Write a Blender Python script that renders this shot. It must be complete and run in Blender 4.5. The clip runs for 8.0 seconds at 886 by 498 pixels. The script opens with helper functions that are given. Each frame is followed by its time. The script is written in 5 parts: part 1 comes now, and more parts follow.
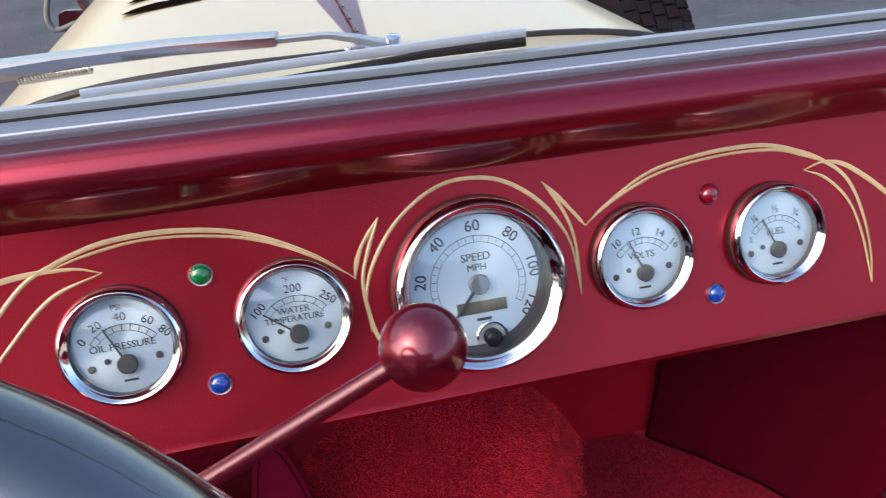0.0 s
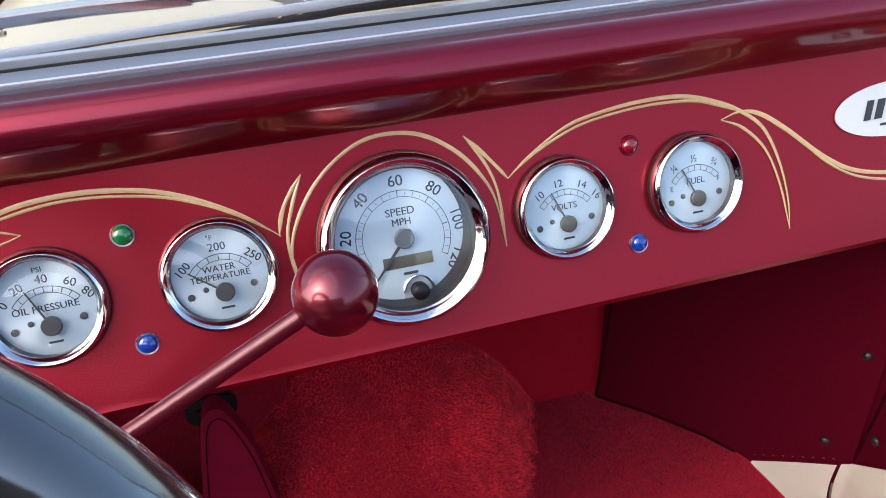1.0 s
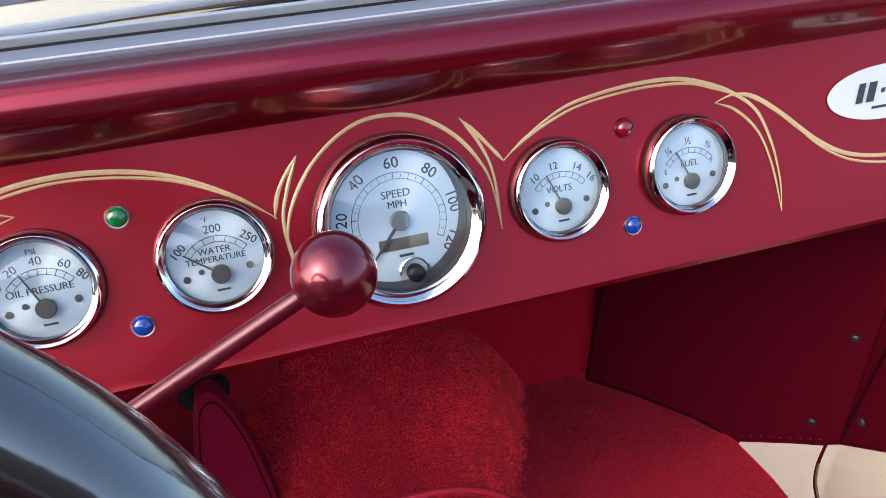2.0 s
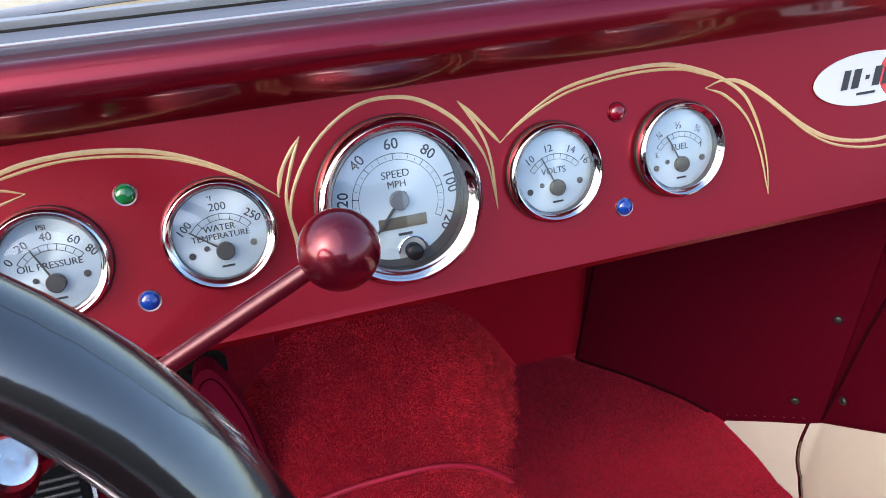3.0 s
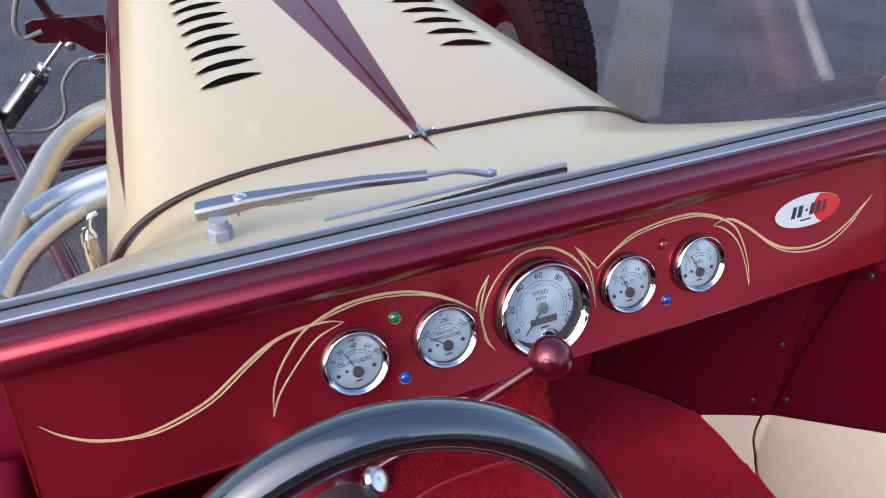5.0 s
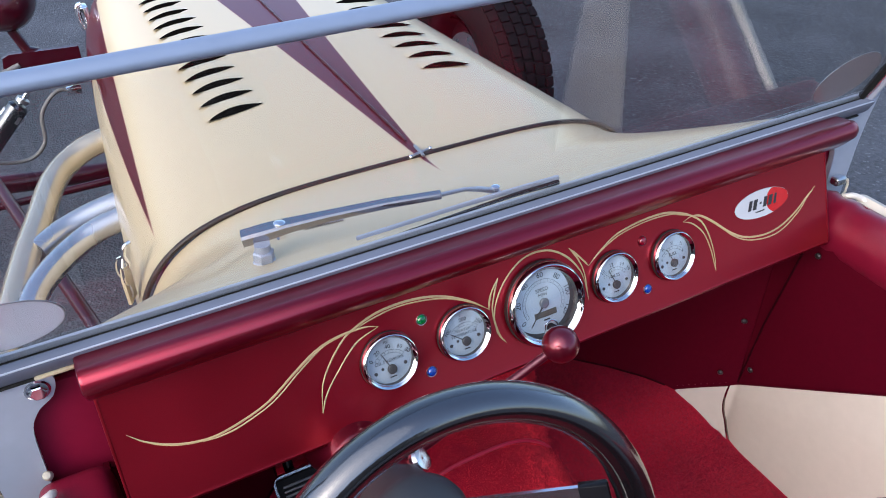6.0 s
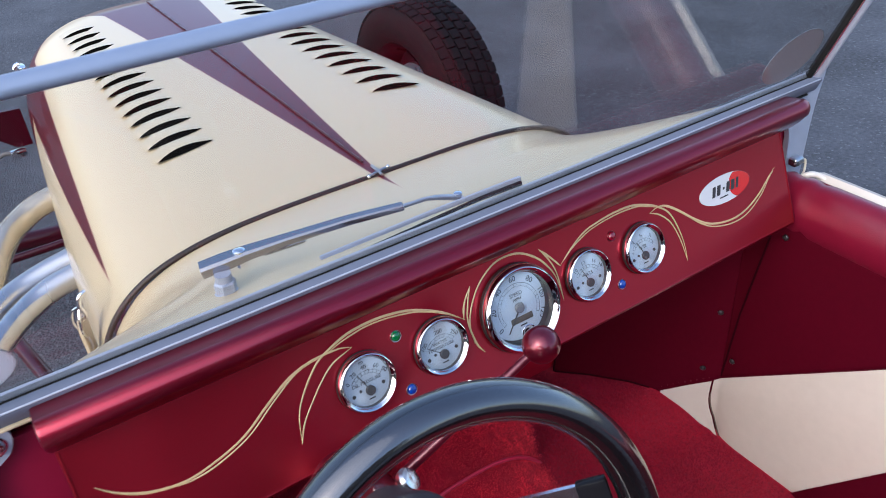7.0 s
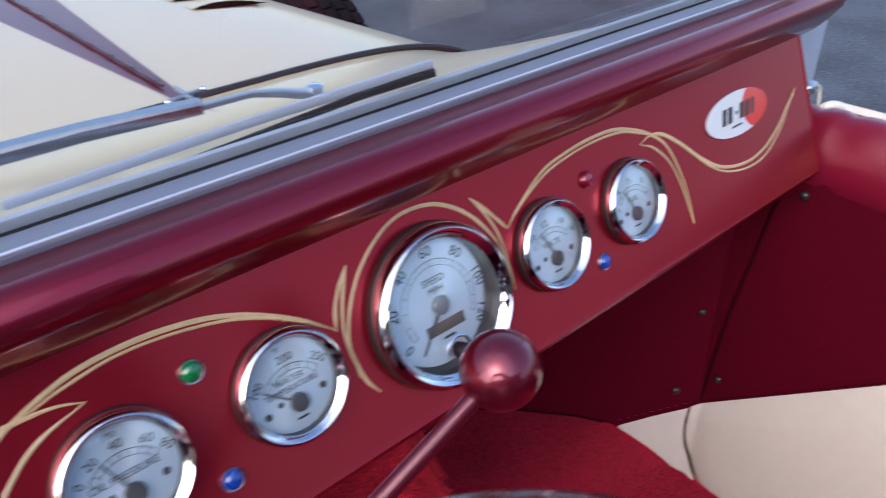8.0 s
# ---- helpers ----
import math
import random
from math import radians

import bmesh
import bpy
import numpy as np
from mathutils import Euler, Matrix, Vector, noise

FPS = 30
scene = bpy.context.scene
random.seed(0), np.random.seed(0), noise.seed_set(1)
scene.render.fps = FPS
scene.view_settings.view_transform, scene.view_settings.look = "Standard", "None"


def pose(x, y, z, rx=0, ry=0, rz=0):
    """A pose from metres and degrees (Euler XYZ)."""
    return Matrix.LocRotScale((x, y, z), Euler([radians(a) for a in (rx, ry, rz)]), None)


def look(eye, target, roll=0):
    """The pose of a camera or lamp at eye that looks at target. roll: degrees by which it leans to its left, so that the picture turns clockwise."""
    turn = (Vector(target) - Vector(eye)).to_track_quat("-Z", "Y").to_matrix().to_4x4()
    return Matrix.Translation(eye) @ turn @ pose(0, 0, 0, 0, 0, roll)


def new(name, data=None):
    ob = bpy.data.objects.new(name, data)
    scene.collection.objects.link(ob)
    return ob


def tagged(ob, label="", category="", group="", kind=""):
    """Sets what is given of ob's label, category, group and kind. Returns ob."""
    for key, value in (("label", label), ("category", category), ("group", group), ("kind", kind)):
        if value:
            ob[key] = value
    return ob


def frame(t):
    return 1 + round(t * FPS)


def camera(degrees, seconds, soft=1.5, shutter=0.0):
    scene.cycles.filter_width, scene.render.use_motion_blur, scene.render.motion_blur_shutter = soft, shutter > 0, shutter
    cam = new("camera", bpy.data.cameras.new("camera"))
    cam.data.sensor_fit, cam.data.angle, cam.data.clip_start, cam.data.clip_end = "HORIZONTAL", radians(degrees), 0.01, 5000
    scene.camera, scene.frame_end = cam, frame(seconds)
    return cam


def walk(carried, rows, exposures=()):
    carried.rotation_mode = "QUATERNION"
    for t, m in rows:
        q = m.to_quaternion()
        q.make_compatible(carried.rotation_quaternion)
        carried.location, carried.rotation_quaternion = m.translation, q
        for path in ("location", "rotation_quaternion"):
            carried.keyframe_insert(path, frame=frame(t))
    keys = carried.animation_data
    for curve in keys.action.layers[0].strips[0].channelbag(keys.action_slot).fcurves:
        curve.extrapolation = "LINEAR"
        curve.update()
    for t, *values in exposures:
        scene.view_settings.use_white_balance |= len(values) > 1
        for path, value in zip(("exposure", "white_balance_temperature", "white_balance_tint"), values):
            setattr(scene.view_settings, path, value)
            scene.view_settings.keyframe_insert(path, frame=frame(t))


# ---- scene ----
cam = camera(59.2, 8.0, soft=0.9, shutter=0.3)
PATH = [
    (0, (-0.0972, -0.3568, 1.0342), (0.2849, 1.3190, 0.0116), -2.51),
    (0.2, (-0.0838, -0.3662, 1.0343), (0.3136, 1.2994, 0.0009), -2.68),
    (0.5, (-0.0757, -0.3767, 1.0274), (0.3440, 1.2755, -0.0186), -3.20),
    (1, (-0.0772, -0.3756, 1.0246), (0.3713, 1.2539, -0.0449), -2.83),
    (1.5, (-0.0806, -0.3737, 1.0233), (0.3842, 1.2403, -0.0625), -2.48),
    (3, (-0.0905, -0.3869, 1.0287), (0.3994, 1.1850, -0.1068), -1.47),
    (3.5, (-0.1093, -0.3991, 1.0601), (0.4002, 1.1582, -0.0869), -0.91),
    (3.8, (-0.1325, -0.4148, 1.0997), (0.3928, 1.1331, -0.0527), -0.83),
    (4, (-0.1540, -0.4273, 1.1317), (0.3924, 1.1088, -0.0267), -0.30),
    (4.5, (-0.2246, -0.4629, 1.2088), (0.3712, 1.0479, 0.0416), 0.29),
    (5, (-0.3156, -0.4942, 1.2780), (0.3380, 0.9872, 0.1040), 0.63),
    (5.2, (-0.3413, -0.5051, 1.3000), (0.3266, 0.9654, 0.1203), 0.31),
    (6.3, (-0.4211, -0.5519, 1.3515), (0.3723, 0.8610, 0.1792), -0.96),
    (6.5, (-0.4279, -0.5591, 1.3398), (0.3803, 0.8573, 0.1819), -1.90),
    (7, (-0.4050, -0.5359, 1.3128), (0.4596, 0.8941, 0.2138), -4.40),
    (7.5, (-0.3148, -0.4037, 1.1568), (0.5733, 1.0528, 0.1129), -5.48),
    (7.7, (-0.2846, -0.3343, 1.0924), (0.6643, 1.0873, 0.0538), -5.20),
    (8, (-0.2390, -0.2904, 1.0601), (0.8844, 0.9941, 0.0171), -1.46),]
walk(cam, [(t, look(eye, target, roll)) for t, eye, target, roll in PATH],
     exposures=[(0, 0.74, 6550, 8), (3.5, 0.86, 6550, 8), (5.0, 0.56, 6150, 11), (6.5, 0.42, 5980, 12), (8, 0.44, 5850, 13)])

# ---- world and light ----
world = bpy.data.worlds.new("sky")
scene.world = world
world.use_nodes = True
wn, wl = world.node_tree.nodes, world.node_tree.links
sky = wn.new("ShaderNodeTexSky")
sky.sky_type, sky.sun_disc = "NISHITA", False
SUN_UP, SUN_ROT = 36.0, 244.0
sky.sun_elevation, sky.sun_rotation = radians(SUN_UP), radians(SUN_ROT)
sky.air_density, sky.dust_density, sky.ozone_density = 1.0, 3.0, 1.5
wn["Background"].inputs["Strength"].default_value = 0.30
wl.new(sky.outputs["Color"], wn["Background"].inputs["Color"])
sun = new("sun", bpy.data.lights.new("sun", "SUN"))
sun.data.energy, sun.data.angle, sun.data.color = 0.95, radians(104), (1.0, 0.95, 0.88)
# the sky's sun_rotation turns clockwise from +y seen from above
SUN_WAY = Vector((math.sin(radians(SUN_ROT)) * math.cos(radians(SUN_UP)), math.cos(radians(SUN_ROT)) * math.cos(radians(SUN_UP)), math.sin(radians(SUN_UP))))
sun.matrix_world = look(SUN_WAY * 20, (0, 0, 0))


# ---- materials ----
def material(name, color, rough=0.5, metal=0.0, coat=0.0, coat_rough=0.03, vary=0.0, vary_scale=40.0, bump=0.0, bump_scale=200.0,
             sheen=0.0, transmission=0.0, spec=0.5, coat_ior=1.5, sheen_tint=(1, 1, 1), stretch=(1, 1, 1), wear=0.0, wear_scale=6.0):
    """A principled surface with colour variation at two scales and fine relief."""
    m = bpy.data.materials.new(name)
    m.use_nodes = True
    n, l = m.node_tree.nodes, m.node_tree.links
    b = n["Principled BSDF"]
    b.inputs["Base Color"].default_value = (*color, 1)
    b.inputs["Roughness"].default_value = rough
    b.inputs["Metallic"].default_value = metal
    b.inputs["Coat Weight"].default_value = coat
    b.inputs["Coat Roughness"].default_value = coat_rough
    b.inputs["Coat IOR"].default_value = coat_ior
    b.inputs["Sheen Weight"].default_value = sheen
    b.inputs["Sheen Tint"].default_value = (*sheen_tint, 1)
    b.inputs["Transmission Weight"].default_value = transmission
    b.inputs["Specular IOR Level"].default_value = spec
    if vary or bump or wear:
        tc = n.new("ShaderNodeTexCoord")
        mp = n.new("ShaderNodeMapping")
        mp.inputs["Scale"].default_value = stretch
        l.new(tc.outputs["Object"], mp.inputs["Vector"])
    if vary or wear:
        fine = n.new("ShaderNodeTexNoise")
        fine.inputs["Scale"].default_value, fine.inputs["Detail"].default_value = vary_scale, 4
        l.new(mp.outputs["Vector"], fine.inputs["Vector"])
        large = n.new("ShaderNodeTexNoise")
        large.inputs["Scale"].default_value, large.inputs["Detail"].default_value = wear_scale, 3
        l.new(mp.outputs["Vector"], large.inputs["Vector"])
        both = n.new("ShaderNodeMath")
        both.operation = "ADD"
        l.new(fine.outputs["Fac"], both.inputs[0])
        l.new(large.outputs["Fac"], both.inputs[1])
        rng = n.new("ShaderNodeMapRange")
        rng.inputs["From Min"].default_value, rng.inputs["From Max"].default_value = 0.6, 1.4
        rng.inputs["To Min"].default_value, rng.inputs["To Max"].default_value = 1 - vary, 1 + vary
        l.new(both.outputs[0], rng.inputs["Value"])
        mul = n.new("ShaderNodeVectorMath")
        mul.operation = "SCALE"
        mul.inputs[0].default_value = color
        l.new(rng.outputs["Result"], mul.inputs["Scale"])
        l.new(mul.outputs["Vector"], b.inputs["Base Color"])
        if wear:
            rr = n.new("ShaderNodeMapRange")
            rr.inputs["From Min"].default_value, rr.inputs["From Max"].default_value = 0.35, 0.7
            rr.inputs["To Min"].default_value, rr.inputs["To Max"].default_value = max(0.02, rough - wear), rough + wear
            l.new(large.outputs["Fac"], rr.inputs["Value"])
            l.new(rr.outputs["Result"], b.inputs["Roughness"])
    if bump:
        bn = n.new("ShaderNodeTexNoise")
        bn.inputs["Scale"].default_value, bn.inputs["Detail"].default_value = bump_scale, 3
        l.new(mp.outputs["Vector"], bn.inputs["Vector"])
        bp = n.new("ShaderNodeBump")
        bp.inputs["Strength"].default_value, bp.inputs["Distance"].default_value = bump, 0.001
        l.new(bn.outputs["Fac"], bp.inputs["Height"])
        l.new(bp.outputs["Normal"], b.inputs["Normal"])
        if coat:
            l.new(bp.outputs["Normal"], b.inputs["Coat Normal"])
    return m


def clear_glass(name, strength=1.0, tint=(1, 1, 1)):
    """Thin clear glass: see-through, with a mirror image that grows towards grazing angles."""
    m = bpy.data.materials.new(name)
    m.use_nodes = True
    n, l = m.node_tree.nodes, m.node_tree.links
    n.remove(n["Principled BSDF"])
    tr, gl, mix, fr, pw, k = (n.new("ShaderNode" + s) for s in ("BsdfTransparent", "BsdfGlossy", "MixShader", "LayerWeight", "Math", "Math"))
    tr.inputs["Color"].default_value = (*tint, 1)
    gl.inputs["Roughness"].default_value = 0.0
    fr.inputs["Blend"].default_value = 0.5
    pw.operation, pw.inputs[1].default_value = "POWER", 4.0
    l.new(fr.outputs["Facing"], pw.inputs[0])
    k.operation, k.use_clamp = "MULTIPLY_ADD", True
    k.inputs[1].default_value, k.inputs[2].default_value = 0.9, 0.04 * strength
    l.new(pw.outputs[0], k.inputs[0])
    l.new(k.outputs[0], mix.inputs["Fac"])
    l.new(tr.outputs["BSDF"], mix.inputs[1])
    l.new(gl.outputs["BSDF"], mix.inputs[2])
    l.new(mix.outputs["Shader"], n["Material Output"].inputs["Surface"])
    return m


CREAM = (0.52, 0.441, 0.293)
paint_maroon = material("maroon_paint", (0.13, 0.005, 0.018), rough=0.30, metal=0.7, coat=0.8, coat_rough=0.02, vary=0.10, vary_scale=900, bump=0.02, bump_scale=900, wear=0.05)
paint_lever = material("maroon_lever_paint", (0.085, 0.0035, 0.014), rough=0.38, metal=0.45, coat=0.5, coat_rough=0.06, vary=0.12, vary_scale=300, bump=0.03, bump_scale=700, wear=0.05)
# maroon darkened in its colour for the shade on bracket and rails
shaded_maroon = material("shaded_maroon_paint", (0.045, 0.0016, 0.008), rough=0.4, spec=0.15, coat=0.8, coat_rough=0.05, vary=0.2, vary_scale=40, wear=0.08)
paint_roll = material("maroon_roll_paint", (0.21, 0.0072, 0.0245), rough=0.34, metal=0.85, coat=0.55, coat_rough=0.04, vary=0.10, vary_scale=900, bump=0.02, bump_scale=500, wear=0.05)
paint_dash = material("maroon_dash_paint", (0.265, 0.0056, 0.0165), rough=0.33, metal=0.8, coat=0.18, coat_rough=0.03, vary=0.08, vary_scale=700, bump=0.10, bump_scale=900, wear=0.05)
paint_cream = material("cream_paint", CREAM, rough=0.3, coat=1.0, coat_rough=0.03, vary=0.03, vary_scale=300, bump=0.02, bump_scale=150)
lip_paint = material("pale_edge_paint", (0.60, 0.57, 0.51), rough=0.35, coat=0.8, coat_rough=0.04, vary=0.04, vary_scale=60, bump=0.02, bump_scale=150)
paint_louvre = material("cream_louvre_paint", CREAM, rough=0.4, spec=0.2, coat=0.4, coat_rough=0.05, bump=0.02, bump_scale=150)
vinyl = material("maroon_vinyl", (0.062, 0.0012, 0.0074), rough=0.65, spec=0.04, vary=0.10, vary_scale=120, bump=0.25, bump_scale=900)
vinyl_pad = material("maroon_padded_vinyl", (0.14, 0.0045, 0.019), rough=0.36, spec=0.3, coat=0.35, coat_rough=0.2, vary=0.10, vary_scale=60, bump=0.2, bump_scale=700)
vinyl_cream = material("cream_vinyl", (0.56, 0.505, 0.44), rough=0.5, vary=0.04, vary_scale=60, bump=0.25, bump_scale=900)
carpet = material("red_carpet", (0.30, 0.0085, 0.024), rough=1.0, vary=0.35, vary_scale=260, bump=1.0, bump_scale=520, sheen=0.1, spec=0.0, wear_scale=9)
# one carpet, darkened on the floor and lit on the tunnel by colour
floor_tuft = material("shaded_crimson_tuft", (0.165, 0.0055, 0.0215), rough=1.0, vary=0.5, vary_scale=160, spec=0.0, sheen=0.25, sheen_tint=(1.0, 0.35, 0.40), wear_scale=14)
carpet_tuft = material("lit_crimson_tuft", (0.90, 0.042, 0.070), rough=1.0, vary=0.5, vary_scale=60, spec=0.0, sheen=0.3, sheen_tint=(1.0, 0.4, 0.45), wear_scale=14)
panel_red = material("red_panel", (0.28, 0.0060, 0.018), rough=0.6, spec=0.05, vary=0.08, vary_scale=80, bump=0.1, bump_scale=400)
stitch_thread = material("dusty_red_thread", (0.15, 0.03, 0.045), rough=0.7)
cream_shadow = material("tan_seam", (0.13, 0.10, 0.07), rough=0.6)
cord_cream = material("cream_cord", (0.42, 0.39, 0.31), rough=0.6, vary=0.1, vary_scale=200)
piping_red = material("red_piping", (0.55, 0.022, 0.065), rough=0.35, vary=0.05)
pipe_steel = material("satin_steel_pipe", (0.58, 0.60, 0.64), rough=0.28, metal=0.9, vary=0.08, vary_scale=30, wear=0.1)
# steel pipe with the cream hood's reflection put into its colour
pipe_cream = material("cream_reflection_pipe", (0.56, 0.51, 0.42), rough=0.22, metal=0.65, coat=0.3, vary=0.08, vary_scale=25, wear=0.08)
satin_knob = material("satin_metal_knob", (0.66, 0.66, 0.67), rough=0.27, metal=1.0, vary=0.1, vary_scale=200, wear=0.08)
rib_grey = material("worn_grey_rib", (0.16, 0.16, 0.16), rough=0.4, metal=0.4, vary=0.2, vary_scale=300)
shock_steel = material("dark_plated_steel", (0.16, 0.17, 0.18), rough=0.2, metal=1.0, vary=0.15, vary_scale=120, wear=0.1)
chrome = material("chrome", (0.86, 0.87, 0.9), rough=0.06, metal=1.0, vary=0.03, vary_scale=90)
bezel_chrome = material("bezel_chrome", (0.64, 0.66, 0.70), rough=0.07, metal=1.0, vary=0.05, vary_scale=120)
steel = material("steel", (0.5, 0.51, 0.53), rough=0.3, metal=1.0, vary=0.15, vary_scale=200, wear=0.1)
alu = material("brushed_aluminium", (0.15, 0.172, 0.225), rough=0.55, metal=0.25, spec=0.3, vary=0.05, vary_scale=200, bump=0.04, bump_scale=600, wear=0.06, stretch=(0.1, 1, 1))
# bar tinted blue-grey in its colour for the sky it mirrors
bar_blue = material("sky_tinted_bar", (0.22, 0.275, 0.37), rough=0.42, metal=0.3, vary=0.06, vary_scale=40, wear=0.06)
alu_plate = material("satin_aluminium", (0.40, 0.45, 0.54), rough=0.5, metal=0.4, vary=0.05, vary_scale=60, bump=0.03, bump_scale=500, wear=0.06)
black_rim = material("black_wheel_rim", (0.004, 0.004, 0.005), rough=0.40, coat=1.0, coat_rough=0.11, coat_ior=2.2, spec=0.2, vary=0.2, vary_scale=80, bump=0.05, bump_scale=300, wear=0.06)
black_plastic = material("black_plastic", (0.008, 0.008, 0.010), rough=0.22, spec=0.2, vary=0.2, vary_scale=200, bump=0.05)
rubber = material("black_rubber", (0.010, 0.010, 0.010), rough=0.7, spec=0.15, vary=0.3, vary_scale=90, bump=0.2, bump_scale=500)
wiper_metal = material("dull_plated_steel", (0.40, 0.40, 0.41), rough=0.14, metal=1.0, vary=0.1, vary_scale=150, wear=0.1)
hinge_metal = material("hinge_metal", (0.12, 0.055, 0.07), rough=0.3, metal=0.8, vary=0.2, vary_scale=200)
seam_dark = material("dark_welt", (0.022, 0.001, 0.004), rough=0.8, spec=0.04)
trim_vinyl = material("bright_maroon_vinyl", (0.21, 0.006, 0.030), rough=0.5, spec=0.2, vary=0.08, vary_scale=60, bump=0.15, bump_scale=700)
hub_black = material("matte_grey_hub", (0.030, 0.032, 0.035), rough=0.5, vary=0.08, vary_scale=60, bump=0.05)
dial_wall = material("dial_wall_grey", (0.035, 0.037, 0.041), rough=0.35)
seal = material("dark_seal", (0.016, 0.012, 0.012), rough=0.5, vary=0.3, vary_scale=120)
tyre_rubber = material("tyre_rubber", (0.007, 0.007, 0.009), spec=0.1, rough=0.75, vary=0.3, vary_scale=60, bump=0.3, bump_scale=300)


def dial_material():
    """Silver dial with a fine radial brushing that fans the light out from its centre."""
    m = material("dial_silver_white", (0.44, 0.54, 0.63), rough=0.36, metal=0.55, vary=0.03, vary_scale=1500)
    n, l = m.node_tree.nodes, m.node_tree.links
    b = n["Principled BSDF"]
    b.inputs["Anisotropic"].default_value = 0.85
    tan = n.new("ShaderNodeTangent")
    tan.direction_type, tan.axis = "RADIAL", "Z"
    l.new(tan.outputs["Tangent"], b.inputs["Tangent"])
    return m


dial_white = dial_material()
dial_shade = material("dial_edge_shade_grey", (0.035, 0.038, 0.043), rough=0.5, vary=0.1, vary_scale=300)
pod_grey = material("pod_grey", (0.30, 0.32, 0.35), rough=0.4)
stud_metal = material("dark_stud_metal", (0.045, 0.04, 0.042), rough=0.35, metal=0.6, vary=0.2, vary_scale=300)
spoke_metal = material("polished_aluminium", (0.62, 0.58, 0.66), rough=0.12, metal=0.95, vary=0.05, vary_scale=90, wear=0.05)
print_black = material("dial_print", (0.035, 0.038, 0.045), rough=0.6, spec=0.2)
hub_pale = material("speed_hub_grey", (0.085, 0.10, 0.125), rough=0.4, coat=0.3)
hub_grey = material("needle_hub_grey", (0.036, 0.038, 0.042), rough=0.45, vary=0.05)
lcd = material("display_window", (0.075, 0.072, 0.062), rough=0.35, spec=0.3)
gold = material("gold_lining_paint", (0.44, 0.31, 0.16), rough=0.45, coat=0.3, vary=0.15, vary_scale=250)
white_paint = material("white_enamel", (0.50, 0.53, 0.57), rough=0.25, coat=0.6)
red_paint = material("bright_red_enamel", (0.45, 0.008, 0.010), rough=0.25, coat=0.6)
ink = material("badge_ink", (0.02, 0.02, 0.025), rough=0.4)
gem_green = material("green_lens", (0.0, 0.12, 0.03), rough=0.08, coat=1.0, vary=0.3, vary_scale=300)
gem_blue = material("blue_lens", (0.002, 0.035, 0.26), rough=0.08, coat=1.0, vary=0.3, vary_scale=300)
gem_red = material("red_lens", (0.16, 0.001, 0.012), rough=0.08, coat=1.0, vary=0.3, vary_scale=300)
mouth_shade = material("louvre_mouth_shade", (0.004, 0.0035, 0.003), rough=0.9, spec=0.0)
def sticker_material(name, color, see_through):
    """Printed film that lets some daylight through."""
    m = material(name, color, rough=0.4, vary=0.05, vary_scale=30)
    n, l = m.node_tree.nodes, m.node_tree.links
    t, mix = n.new("ShaderNodeBsdfTranslucent"), n.new("ShaderNodeMixShader")
    t.inputs["Color"].default_value = (*color, 1)
    mix.inputs["Fac"].default_value = see_through
    l.new(n["Principled BSDF"].outputs["BSDF"], mix.inputs[1])
    l.new(t.outputs["BSDF"], mix.inputs[2])
    l.new(mix.outputs["Shader"], n["Material Output"].inputs["Surface"])
    return m


sticker_white = sticker_material("sticker_white", (0.93, 0.92, 0.96), 0.4)
sticker_grey = sticker_material("sticker_grey", (0.50, 0.43, 0.43), 0.6)
hose_grey = material("hose_grey", (0.17, 0.17, 0.17), rough=0.5, vary=0.1)
headlight_glass = clear_glass("headlight_glass", 1.5)
lens_glass = clear_glass("gauge_glass", 2.0)
screen_glass = clear_glass("windscreen_glass", 0.75, (0.92, 0.915, 0.90))


def asphalt_material():
    m = material("asphalt", (0.050, 0.056, 0.068), rough=0.85, vary=0.7, vary_scale=60, bump=0.0, wear_scale=2.6)
    n, l = m.node_tree.nodes, m.node_tree.links
    b = n["Principled BSDF"]
    tc = n.new("ShaderNodeTexCoord")
    grit = n.new("ShaderNodeTexVoronoi")
    grit.inputs["Scale"].default_value = 130.0
    l.new(tc.outputs["Object"], grit.inputs["Vector"])
    bp = n.new("ShaderNodeBump")
    bp.inputs["Strength"].default_value, bp.inputs["Distance"].default_value = 0.8, 0.004
    l.new(grit.outputs["Distance"], bp.inputs["Height"])
    l.new(bp.outputs["Normal"], b.inputs["Normal"])
    # pale stones scattered in the binder
    pick = n.new("ShaderNodeMapRange")
    pick.inputs["From Min"].default_value, pick.inputs["From Max"].default_value = 0.93, 0.99
    sep = n.new("ShaderNodeSeparateColor")
    l.new(grit.outputs["Color"], sep.inputs["Color"])
    l.new(sep.outputs[0], pick.inputs["Value"])
    mix = n.new("ShaderNodeMix")
    mix.data_type = "RGBA"
    old = b.inputs["Base Color"].links[0].from_socket
    l.new(pick.outputs["Result"], mix.inputs["Factor"])
    l.new(old, mix.inputs["A"])
    mix.inputs["B"].default_value = (0.115, 0.127, 0.145, 1)
    l.new(mix.outputs["Result"], b.inputs["Base Color"])
    return m


asphalt = asphalt_material()

HOOD_X = -0.012


